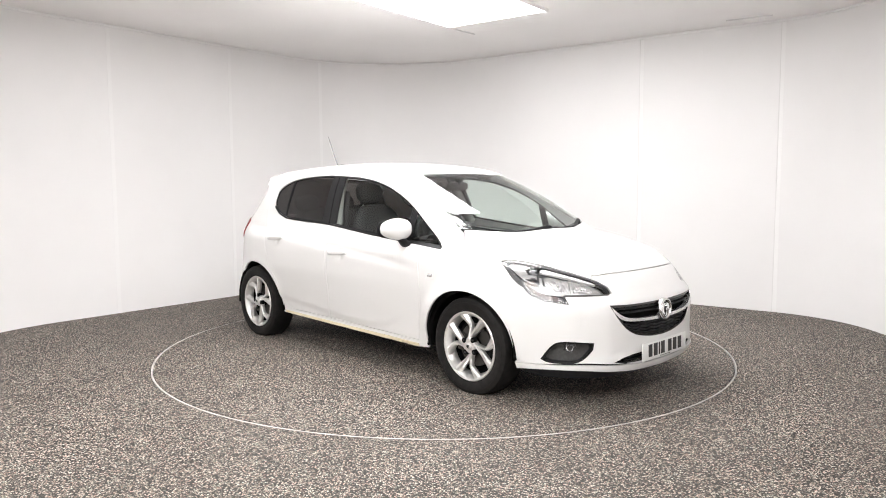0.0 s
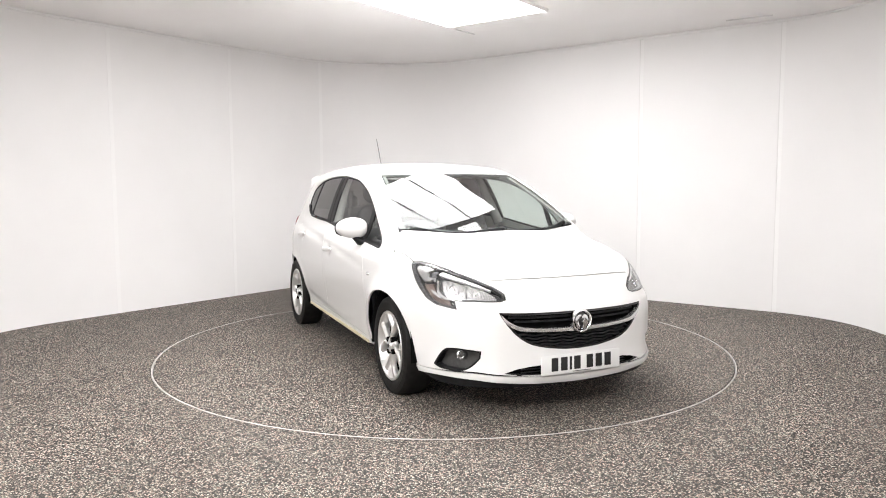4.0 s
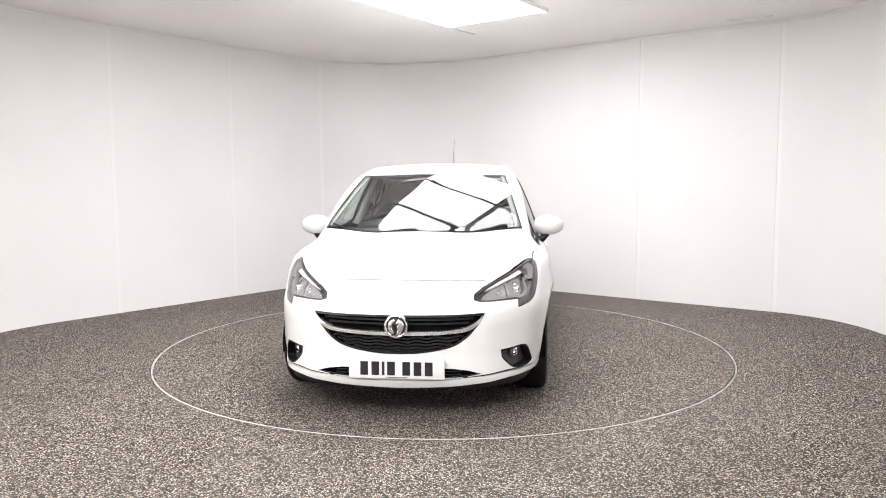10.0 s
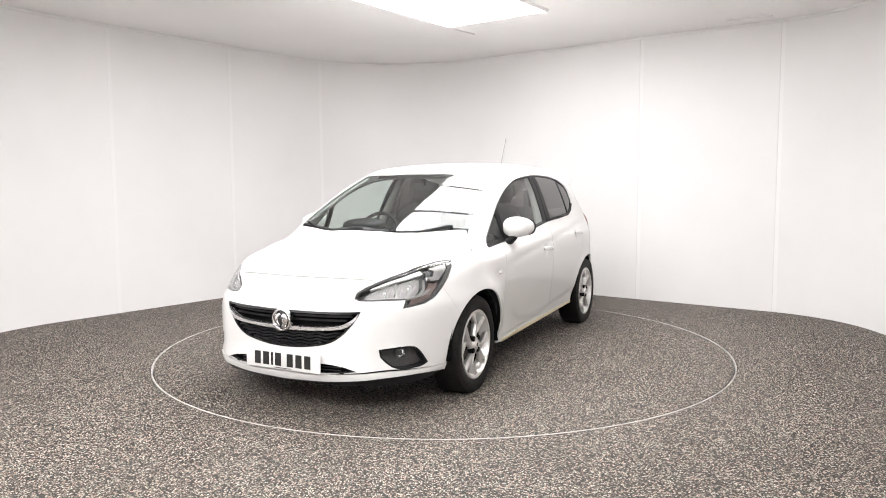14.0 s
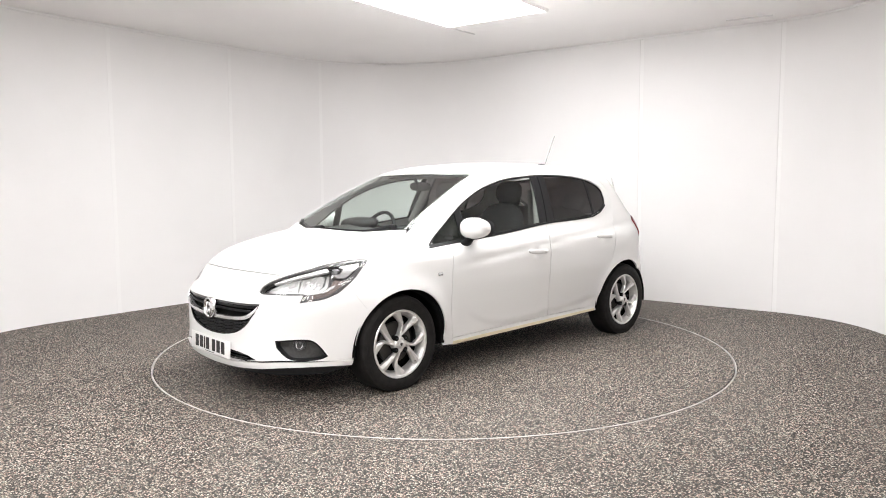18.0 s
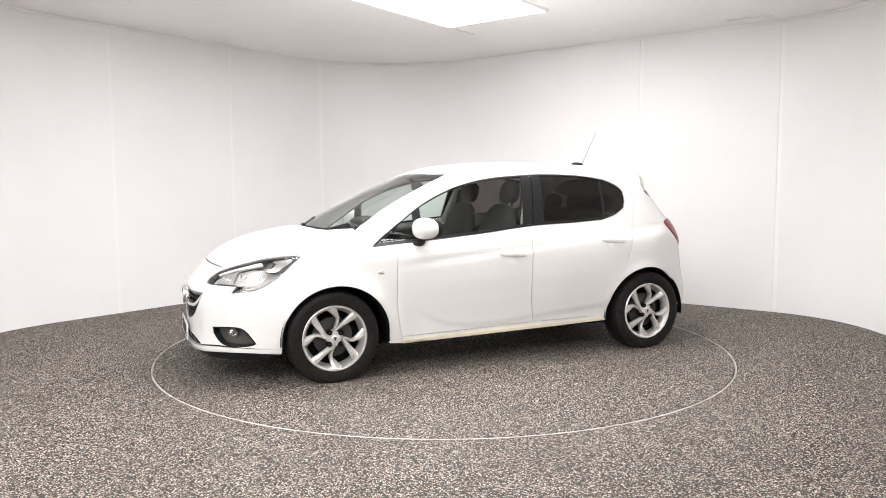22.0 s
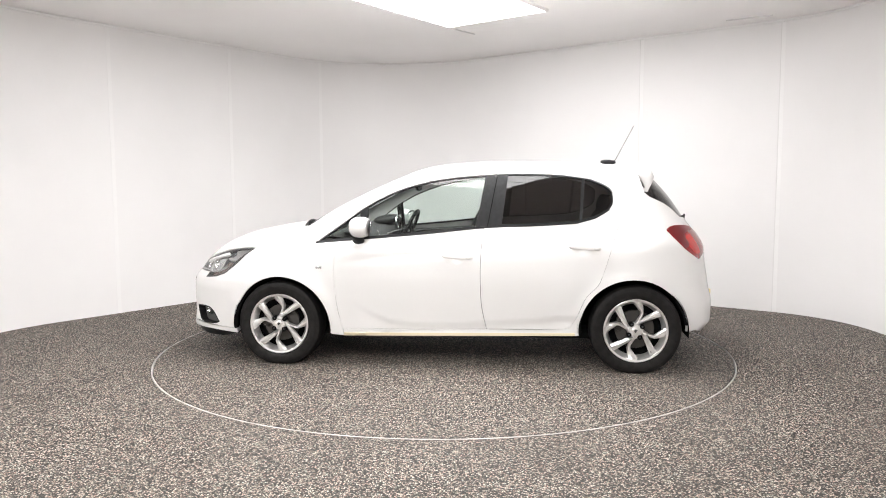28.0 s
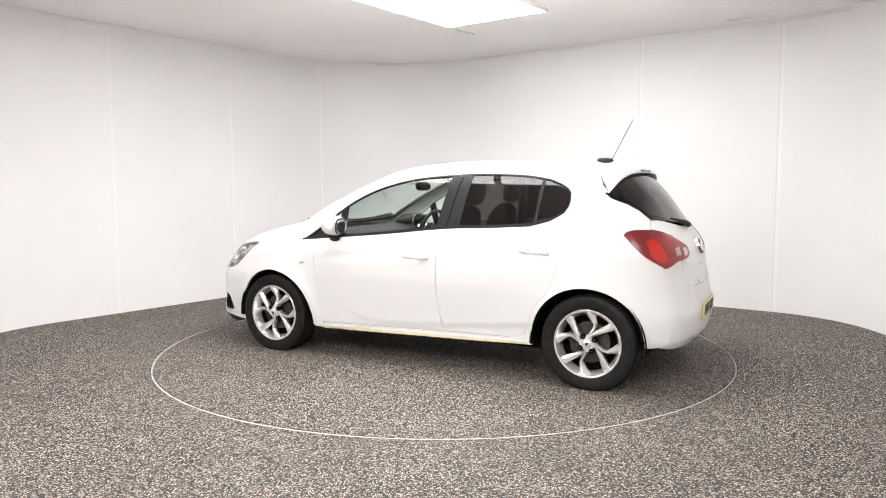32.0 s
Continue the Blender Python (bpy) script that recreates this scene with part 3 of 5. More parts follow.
sm = lambda pts, closed=False, step=0.02, sharp=(): [tuple(p) for p in rounded(pts, closed, step, sharp)]

# front bumper
low = [(0, 0.24), (13, 0.244), (23, 0.26), (32, 0.272), (40, 0.262), (46, 0.254), (52.6, 0.25)]
edge_arch = from_side("nose", arch(ARCH_F, -6, 42, 0.0, 16))
a, b = np.array(edge_arch[-1]), np.array((51.2, 0.697))
SEAM_F = [tuple(a + (b - a) * k) for k in np.linspace(0, 1, 9)]
seam_up = SEAM_F[1:]
lampside = [(47.7, 0.648), (43.5, 0.62), (36.4, 0.605), (37.3, 0.648), (30.5, 0.649), (23.8, 0.6495), (22.15, 0.661), (22.7, 0.692), (26.0, 0.728), (27.85, 0.7385), (27.35, 0.7535)]
half = sm(low, step=1.5) + edge_arch + seam_up + lampside + [(22, 0.7575), (16.6, 0.7588), (8, 0.7588), (0, 0.7588)]
GRILLE = mirror_nose(sm([(0, 0.589), (9, 0.59), (17.6, 0.593), (24.5, 0.598)], step=1.5)[:-1] + sm([(24.5, 0.598), (23.9, 0.575), (22.2, 0.526), (20.2, 0.481), (17.4, 0.438), (13.5, 0.406), (6.5, 0.382), (0, 0.376)], step=1.2))
INTAKE = mirror_nose([(0, 0.305), (10, 0.304), (15.8, 0.299), (19.7, 0.288), (23.4, 0.266), (18.9, 0.252), (13.1, 0.247), (0, 0.244)])
FOG = sm([(29.3, 0.387), (37.5, 0.394), (41.2, 0.37), (44.6, 0.284), (41.5, 0.266), (34, 0.275), (29.6, 0.345)], True, 0.8, (0, 3))
FOG_R = [(-a, b) for a, b in FOG]
bumper = part("front_bumper", skin("front_bumper", "nose", straight(np.array(mirror_nose(half)) * N_UNIT, 0.02) / N_UNIT, [GRILLE, straight(INTAKE, 1.0), FOG, FOG_R], unit=N_UNIT, grid=0.03), M_PAINT, car)

# bonnet
lamp_top = [tuple(p[:2]) for p in on_body("nose", [(28.2, 0.742), (28.05, 0.7385), (30, 0.7515), (32, 0.7635), (35, 0.779), (38.5, 0.7945), (46, 0.8245), (52, 0.8375), (56, 0.8405)])[0]]
front_line = [tuple(p[:2]) for p in on_body("nose", [(a, 0.762 - 0.005 * smoothstep(20, 27, a)) for a in (0.0, 6, 12, 18, 22, 25, 27.3)])[0]]
half = front_line + lamp_top[1:] + [(x, y - 0.0035) for x, y in sm(BONNET_SIDE, step=0.03)] + [(1.072, 0.664), (1.135, 0.49), (1.225, 0.25), (1.262, 0.12), (1.275, 0.0)]
part("bonnet", skin("bonnet", "top", straight(shrink(straight(mirror_top(half), 0.025), 0.002), 0.025), grid=0.04), M_PAINT, car)

# black strip below the bonnet gap puts its shade into colour
for flip in (False, True):
    gap_line = sm(BONNET_SIDE, step=0.03)
    part("bonnet_gap_shade", skin("bonnet_gap_shade", "top", straight([(x, y + 0.006) for x, y in gap_line] + [(x, y - 0.007) for x, y in gap_line[::-1]], 0.03), off=-0.006, thick=0.004, flip=flip), M_UNDER, car, "black strip painting in the shade of the bonnet gap")

# front wings
wing = (arch(ARCH_F, 188, 42, 0.0, 40)[:-1] + to_side("nose", SEAM_F + [(53.9, 0.74), (56.2, 0.786), (58.7, 0.828)])
        + to_side("top", sm(BONNET_SIDE, step=0.03)) + [(0.982, 0.887)] + [(0.9, 0.892)] + sm(DOOR_FRONT, step=0.03) + [(0.787, 0.216), (0.872, 0.222)])
pair("front_wing", "side", straight(wing, 0.025), M_PAINT, grid=0.03, gap=0.0006)

# doors
sill_line = [(-0.72, 0.285), (-0.24, 0.281), (0.3, 0.268), (0.79, 0.262)]
front_door = sm(DOOR_FRONT, step=0.03) + [(0.3, 0.268)] + sm(DOOR_MID[::-1], step=0.03) + [(0.203, 0.951), (0.606, 0.916)]
doors = [pair("front_door", "side", straight(front_door, 0.02), M_PAINT, grid=0.02)]
rear_door = (sm(DOOR_MID, step=0.03) + sm(DOOR_REAR[::-1], step=0.03) + sm(DLO_END, step=0.03) + [(-0.585, 1.012), (-0.4, 1.004)])
doors.append(pair("rear_door", "side", straight(rear_door, 0.02), M_PAINT, grid=0.02))

# body side: windscreen pillar, roof rail, rear quarter and sill in one
screen_edge = to_side("top", sm(SCREEN_SIDE, step=0.04))
roof_edge = to_side("top", [(x, 0.545 - 0.012 * smoothstep(-0.6, -1.27, x)) for x in np.linspace(-1.27, 0.3, 24)])
a, b = np.array(from_side("tail", arch(ARCH_R, 121, 120, 0.0, 2))[0]), np.array((43.5, 0.769))
SEAM_R = [tuple(a + (b - a) * k + np.array([1.2, 0.012]) * math.sin(math.pi * k)) for k in np.linspace(0, 1, 10)]
quarter_rear = to_side("tail", SEAM_R + LAMP_OUT[1:] + GLASS_EDGE + [(63.5, 1.285)])
body_side = ([(0.982, 0.887)] + to_side("top", [(1.085, 0.68)]) + screen_edge[::-1] + roof_edge[::-1] + quarter_rear[::-1])
body_side += arch(ARCH_R, 121, -6, 0.0, 36)[1:]
body_side += [(-0.86, 0.245), (-0.4, 0.235), (0.3, 0.222), (0.785, 0.214), (0.785, 0.2595), (0.3, 0.2655), (-0.24, 0.2785), (-0.72, 0.2825)]
body_side += sm(DOOR_REAR[::-1], step=0.03) + sm(DLO_TOP[::-1], step=0.04)
pair("body_side", "side", straight(body_side, 0.025), M_PAINT, grid=0.03, gap=0.0)
for flip in (False, True):
    s = -1 if flip else 1
    # strip carries the cream light under the white sill as its own colour
    part("sill_strip", skin("sill_strip", "side", straight([(-0.85, 0.2465), (-0.85, 0.264), (-0.4, 0.2555), (0.3, 0.2435), (0.78, 0.2365), (0.78, 0.2165), (0.3, 0.2235), (-0.4, 0.2365)], 0.03), off=0.007, thick=0.012, grid=0.015, flip=flip), M_SILL_CREAM_LIGHT, car, "sill edge with a cream cast of light in its colour")

# roof, spoiler
half = [(0.39, 0.0), (0.379, 0.32), (0.338, 0.542)] + [(x, 0.541 - 0.012 * smoothstep(-0.6, -1.27, x)) for x in np.linspace(0.28, -1.265, 14)] + [(-1.3, 0.3), (-1.31, 0.0)]
part("roof", skin("roof", "top", straight(mirror_top(half), 0.03), grid=0.045), M_PAINT, car)


def build_spoiler():
    bm = bmesh.new()
    rows = []
    for i in range(41):
        y = -0.66 + 1.32 * i / 40
        k = abs(y) / 0.66
        tailx = -1.42 + 0.03 * k ** 2 + 0.06 * k ** 8
        front = -1.255 - 0.02 * k ** 6
        zf = float(on_body("top", [(front, y * (1 - 0.1 * k ** 4))])[0][0][2]) + 0.001
        zt = 1.402 - 0.03 * k ** 2 - 0.1 * k ** 8
        drop = 0.036 + 0.004 * k ** 4
        sec = [(front, zf), (front * 0.6 + tailx * 0.4, zf * 0.6 + zt * 0.4 + 0.006), (tailx + 0.03, zt + 0.003), (tailx + 0.006, zt - 0.008),
               (tailx - 0.008, zt - drop), (tailx + 0.03, zt - drop - 0.002), (front - 0.03, zf - 0.045 - 0.03 * k ** 8)]
        rows.append([bm.verts.new((x, y, z)) for x, z in sec])
    for A, B in zip(rows, rows[1:]):
        for k in range(len(A)):
            bm.faces.new((A[k], A[(k + 1) % len(A)], B[(k + 1) % len(A)], B[k]))
    bm.faces.new(rows[0])
    bm.faces.new(rows[-1][::-1])
    bmesh.ops.recalc_face_normals(bm, faces=bm.faces)
    sp = part("roof_spoiler", smooth(bm, 50), M_PAINT, car)
    part("brake_light", box(0.012, 0.3, 0.014, pose(-1.424, 0, 1.379, 0, 30, 0), 0.003), M_SMOKE, sp, "pale high-level brake light")


build_spoiler()

# tailgate, rear bumper, rear glass
half = [(0, 0.626), (20, 0.6335), (28, 0.6425), (31.7, 0.7), (32.2, 0.808), (25.8, 0.818), (22.8, 0.845), (22.8, 0.892), (33, 0.955), (39.9, 0.991), (46.2, 1.009), (43.8, 1.057), (36.5, 1.053), (15.5, 1.012), (0, 0.998)]
part("tailgate", skin("tailgate", "tail", straight(np.array(mirror_nose(half)) * T_UNIT, 0.02) / T_UNIT, unit=T_UNIT, grid=0.03), M_PAINT, car)
half = ([(0, 0.37), (5, 0.372), (30, 0.325), (43, 0.292)] + from_side("tail", arch(ARCH_R, 180, 121, 0.0, 16)) + SEAM_R[1:-1] + [(43.3, 0.768), (41, 0.776), (35.5, 0.806), (32.6, 0.806), (31.85, 0.7), (28.15, 0.64), (20, 0.631), (0, 0.6235)])
part("rear_bumper", skin("rear_bumper", "tail", straight(np.array(mirror_nose(half)) * T_UNIT, 0.02) / T_UNIT, unit=T_UNIT, grid=0.03), M_PAINT, car)
part("rear_bumper_lip", skin("rear_bumper_lip", "tail", straight(np.array(mirror_nose([(0, 0.25), (20, 0.252), (40, 0.262), (46, 0.28), (43, 0.29), (30, 0.322), (5, 0.369), (0, 0.367)])) * T_UNIT, 0.02) / T_UNIT, unit=T_UNIT, off=-0.004), M_PAINT, car)
half = [(0, 1.002), (15.5, 1.017), (36.5, 1.058), (44.1, 1.067), (48.8, 1.125), (54.0, 1.163), (62.0, 1.203), (64.6, 1.232), (62.3, 1.275), (55, 1.325), (40, 1.345), (0, 1.352)]
rear_win = part("rear_window", skin("rear_window", "tail", straight(np.array(mirror_nose(half)) * T_UNIT, 0.02) / T_UNIT, unit=T_UNIT, off=-0.003, thick=0.0, back=False), M_TINT, car, "dark tinted rear window")
band = straight(np.array(mirror_nose(half)) * T_UNIT, 0.02)
part("window_border", skin("window_border", "tail", band / T_UNIT, [shrink(band, 0.03) / T_UNIT], unit=T_UNIT, off=-0.006, thick=0.0, back=False), M_GLOSSBLACK, car, "black printed border of the rear glass")

# windscreen with its black border
half = [(0.396, 0.0), (0.386, 0.32), (0.345, 0.547)] + sm(SCREEN_SIDE, step=0.05)[1:] + [(1.055, 0.66), (1.122, 0.49), (1.212, 0.25), (1.249, 0.12), (1.262, 0.0)]
edge = straight(mirror_top(half), 0.03)
screen = part("windscreen", skin("windscreen", "screen", edge, off=-0.003, thick=0.0, grid=0.03, back=False), M_GLASS, car, "clear curved windscreen")
part("screen_border", skin("screen_border", "screen", edge, [shrink(edge, 0.016)], off=-0.0055, thick=0.0, back=False), M_BLACK, car, "black printed border of the windscreen")
half = [(1.29, 0.0), (1.24, 0.25), (1.15, 0.49), (1.085, 0.668), (1.05, 0.677), (1.03, 0.655), (1.1, 0.49), (1.19, 0.25), (1.24, 0.0)]
part("cowl_panel", skin("cowl_panel", "top", straight(mirror_top(half), 0.03), off=-0.012), M_BLACK, car, "black plastic scuttle panel below the windscreen")

# side glass and its black frame
dlo = np.array(sm(DLO_TOP, step=0.03)[:-1] + sm(DLO_END, step=0.03)[:-1] + sm(DLO_LOW, step=0.03)[:-1])
dlo_in = shrink(dlo, 0.004)


def crop(poly, lines):
    """Cuts an outline by straight lines, each (point, point), keeping what lies to the left of it."""
    p = [tuple(q) for q in poly]
    for (ax, ay), (bx, by) in lines:
        side = lambda q: (bx - ax) * (q[1] - ay) - (by - ay) * (q[0] - ax)
        out = []
        for i, q in enumerate(p):
            r = p[(i + 1) % len(p)]
            sq, sr = side(q), side(r)
            if sq >= 0:
                out.append(q)
            if (sq >= 0) != (sr >= 0):
                t = sq / (sq - sr)
                out.append((q[0] + t * (r[0] - q[0]), q[1] + t * (r[1] - q[1])))
        p = out
    return straight(p, 0.03)


inner = shrink(dlo, 0.011)
up = lambda x0, z0, x1, z1: ((x0, z0), (x1, z1))
PANES = [("quarter_glass", crop(inner, [up(0.675, 1.3, 0.665, 0.8)]), M_GLASS, "small clear front quarter glass"),
         ("front_door_glass", crop(inner, [up(0.605, 0.8, 0.62, 1.3), up(-0.233, 1.4, -0.15, 0.9)]), M_GLASS, "clear front door glass"),
         ("rear_door_glass", crop(inner, [up(-0.33, 0.9, -0.388, 1.4), up(-0.9, 1.4, -0.862, 0.9)]), M_TINT, "dark privacy glass"),
         ("rear_quarter_glass", crop(inner, [up(-0.882, 0.9, -0.92, 1.4)]), M_TINT, "dark privacy glass")]
for flip in (False, True):
    part("window_frame", skin("window_frame", "side", dlo_in, [p for _, p, _, _ in PANES], off=-0.004, thick=0.012, flip=flip), M_BLACK, car, "black window surround and centre pillar")
    for nm, p, m, lab in PANES:
        ob = part(nm, skin(nm, "side", p, off=-0.008, thick=0.0, flip=flip, back=False), m, car, lab)
        ob.visible_shadow = False
    low_edge = sm(DLO_END[4:-1], step=0.03) + sm(DLO_LOW, step=0.04)
    part("belt_moulding", skin("belt_moulding", "side", straight(low_edge + [(x, z - 0.011) for x, z in low_edge[::-1]], 0.04), off=0.003, thick=0.01, flip=flip), M_BLACK, car, "slim black belt moulding")
    part("pillar_joint", skin("pillar_joint", "side", straight([(-0.303, 1.345), (-0.309, 1.345), (-0.249, 1.0), (-0.243, 1.0)], 0.04), off=-0.0025, thick=0.002, flip=flip), M_UNDER, car)
screen.visible_shadow = False
rear_win.visible_shadow = False
# ---- the car: lamps, grille, wheels, mirrors, cabin ----
def lamp_frame(bm, m):
    bm.transform(m)
    return bm


def bowl(r, depth):
    return lathe([(r, 0.0), (r * 0.97, -depth * 0.15), (r * 0.8, -depth * 0.55), (r * 0.45, -depth * 0.9), (0.0001, -depth)], 28)


def build_headlamp(flip):
    lamp = part("headlamp", skin("headlamp", "nose", tip, unit=N_UNIT, off=-0.055, thick=0.0, flip=flip, back=False), M_SMOKE, car, "swept-back headlamp with a clear lens")
    mir = Matrix.Diagonal((1, -1, 1, 1)) if flip else Matrix.Identity(4)

    def fix(bm):
        bm.transform(mir)
        if flip:
            bmesh.ops.reverse_faces(bm, faces=bm.faces)
        return bm

    def piece(name, outline, depth, thick, material, label, sharp=(), holes=()):
        line = rounded(outline, True, 0.6, sharp)
        return part(name, skin(name, "nose", line, holes, unit=N_UNIT, off=-depth, thick=thick, grid=0.012, flip=flip), material, lamp, label)
    edge = np.array(tip) * N_UNIT
    part("rim", skin("rim", "nose", tip, [shrink(edge, 0.0075) / N_UNIT], unit=N_UNIT, off=-0.003, thick=0.03, flip=flip), M_LAMPDARK, lamp, "dark grey lamp edge")
    # two reflector chambers with a bulb in each
    piece("reflector", [(24.7, 0.664), (25.4, 0.688), (29.4, 0.72), (34.6, 0.744), (34.4, 0.664)], 0.03, 0.01, M_REFLECTOR, "fluted chrome reflector", (0, 3, 4))
    piece("reflector", [(35.1, 0.664), (35.3, 0.745), (41.6, 0.767), (43.4, 0.752), (42.8, 0.7), (40.4, 0.666)], 0.034, 0.01, M_REFLECTOR, "fluted chrome reflector", (0, 1, 2))
    for a, b, r in ((31.4, 0.695, 0.023), (38.9, 0.713, 0.032)):
        part("bulb_bowl", fix(lamp_frame(bowl(r, 0.03), at("nose", a, b, -0.02))), M_CHROME, lamp, "chrome bulb bowl")
        part("bulb", fix(lamp_frame(lathe([(0.0001, -0.008), (0.006, -0.012), (0.008, -0.03), (0.006, -0.045)], 14), at("nose", a, b, -0.012))), M_TRIM, lamp, "pale bulb shield")
    piece("divider", [(34.35, 0.662), (34.6, 0.744), (35.3, 0.747), (35.2, 0.662)], 0.02, 0.02, M_LAMPSILVER, "silver chamber divider", (0, 1, 2, 3))
    piece("lower_ledge", [(25.2, 0.6565), (25.6, 0.6645), (34, 0.667), (40.6, 0.668), (43.6, 0.7), (44.1, 0.752), (44.9, 0.752), (44.6, 0.697), (41.4, 0.6575), (33, 0.656)], 0.014, 0.02, M_LAMPSILVER, "silver chamber ledge", (0, 1, 5, 6))
    piece("brow", [(26.6, 0.713), (31.0, 0.743), (36.6, 0.771), (43.5, 0.799), (44.6, 0.783), (36, 0.754), (30.4, 0.727)], 0.01, 0.02, M_TRIM, "white brow strip")
    piece("daytime_light", [(45.6, 0.745), (50.4, 0.741), (52.6, 0.772), (55.4, 0.812), (55.2, 0.83), (51.5, 0.828), (47.6, 0.812), (49.4, 0.795), (48.4, 0.767), (45.6, 0.765)], 0.016, 0.02, M_LAMPSILVER, "pale angled daytime running light", (0, 1, 5, 8, 9))
    piece("light_edge", [(47.4, 0.77), (48.3, 0.792), (46.6, 0.806), (45.2, 0.8), (46.2, 0.787), (45.4, 0.771)], 0.024, 0.01, M_SMOKE, "grey inner step of the light guide", (0, 5))
    piece("indicator", [(38.7, 0.624), (43.2, 0.638), (46.8, 0.664), (50.2, 0.724), (46.6, 0.735), (45.4, 0.7), (42.4, 0.664), (39.6, 0.652)], 0.022, 0.02, M_AMBER, "pale amber-tinted indicator", (0, 3, 4))
    piece("indicator_step", [(42.6, 0.657), (46.2, 0.684), (47.2, 0.703), (44.9, 0.69)], 0.017, 0.006, M_REFLECTOR, "chrome indicator reflector")
    piece("outer_frame", [(58.2, 0.823), (56, 0.786), (53.4, 0.739), (51.1, 0.7), (47.6, 0.653), (43.4, 0.626), (37.2, 0.612), (37.8, 0.622), (43.3, 0.636), (46.9, 0.662), (50.3, 0.716), (53, 0.765), (55.7, 0.808), (56.4, 0.83)], 0.006, 0.045, M_LAMPDARK, "dark grey outer frame", (0, 6, 7, 13))
    lens = part("lens", skin("lens", "nose", tip, unit=N_UNIT, off=-0.001, thick=0.0, flip=flip, back=False), M_LENS, lamp, "clear lamp lens")
    lens.visible_shadow = False


def build_taillamp(flip):
    outer = rounded([(43.6, 0.773), (46.9, 0.797), (52.4, 0.85), (57, 0.932), (58.9, 0.976), (57.2, 0.997), (53.8, 1.006), (46.6, 1.003), (39.9, 0.985), (33.2, 0.95), (31.2, 0.89), (32.2, 0.812), (35.9, 0.811), (41.2, 0.781)], True, 0.6, (0, 11, 12))
    lamp = part("tail_lamp", skin("tail_lamp", "tail", outer, unit=T_UNIT, off=0.002, thick=0.03, flip=flip, grid=0.02, bulge=lambda ab: 0.004 * smoothstep(0.77, 0.85, ab[:, 1]) * (1 - smoothstep(0.93, 1.0, ab[:, 1]))), M_REDLENS, car, "pointed red tail lamp")
    dark = rounded([(52.4, 0.852), (56.8, 0.932), (58.6, 0.975), (57, 0.994), (53.8, 1.003), (46.6, 1.0), (40.2, 0.983), (38.5, 0.968), (46, 0.965), (51, 0.94), (49.5, 0.88)], True, 0.6, (0,))
    part("dark_lens", skin("dark_lens", "tail", dark, unit=T_UNIT, off=0.0075, thick=0.003, flip=flip, grid=0.02), M_DARKRED, lamp, "dark red lens area")
    bright = rounded([(46.5, 0.812), (50.3, 0.865), (51, 0.925), (47, 0.94), (44.2, 0.88), (42.5, 0.82)], True, 0.6)
    part("light_guide", skin("light_guide", "tail", bright, unit=T_UNIT, off=0.008, thick=0.003, flip=flip, grid=0.02), M_REDGLOW, lamp, "bright red light guide")
    clear = rounded([(36.8, 0.84), (36.6, 0.885), (33, 0.89), (33, 0.842)], True, 0.6, (0, 1, 2, 3))
    part("reverse_lens", skin("reverse_lens", "tail", clear, unit=T_UNIT, off=0.008, thick=0.003, flip=flip, grid=0.02), M_REVERSE, lamp, "pale reversing lens")
    inner = rounded([(31.4, 0.815), (25.8, 0.825), (23.4, 0.849), (23.4, 0.888), (31.8, 0.943), (30.4, 0.89)], True, 0.6, (0, 4))
    lamp2 = part("tail_lamp_inner", skin("tail_lamp_inner", "tail", inner, unit=T_UNIT, off=0.002, thick=0.03, flip=flip, grid=0.02), M_REDLENS, car, "red tail lamp end on the tailgate")
    clear = rounded([(29.8, 0.835), (29.6, 0.88), (25.5, 0.875), (25.5, 0.842)], True, 0.6)
    part("reverse_lens", skin("reverse_lens", "tail", clear, unit=T_UNIT, off=0.005, thick=0.003, flip=flip, grid=0.02), M_REVERSE, lamp2, "pale reversing lens")


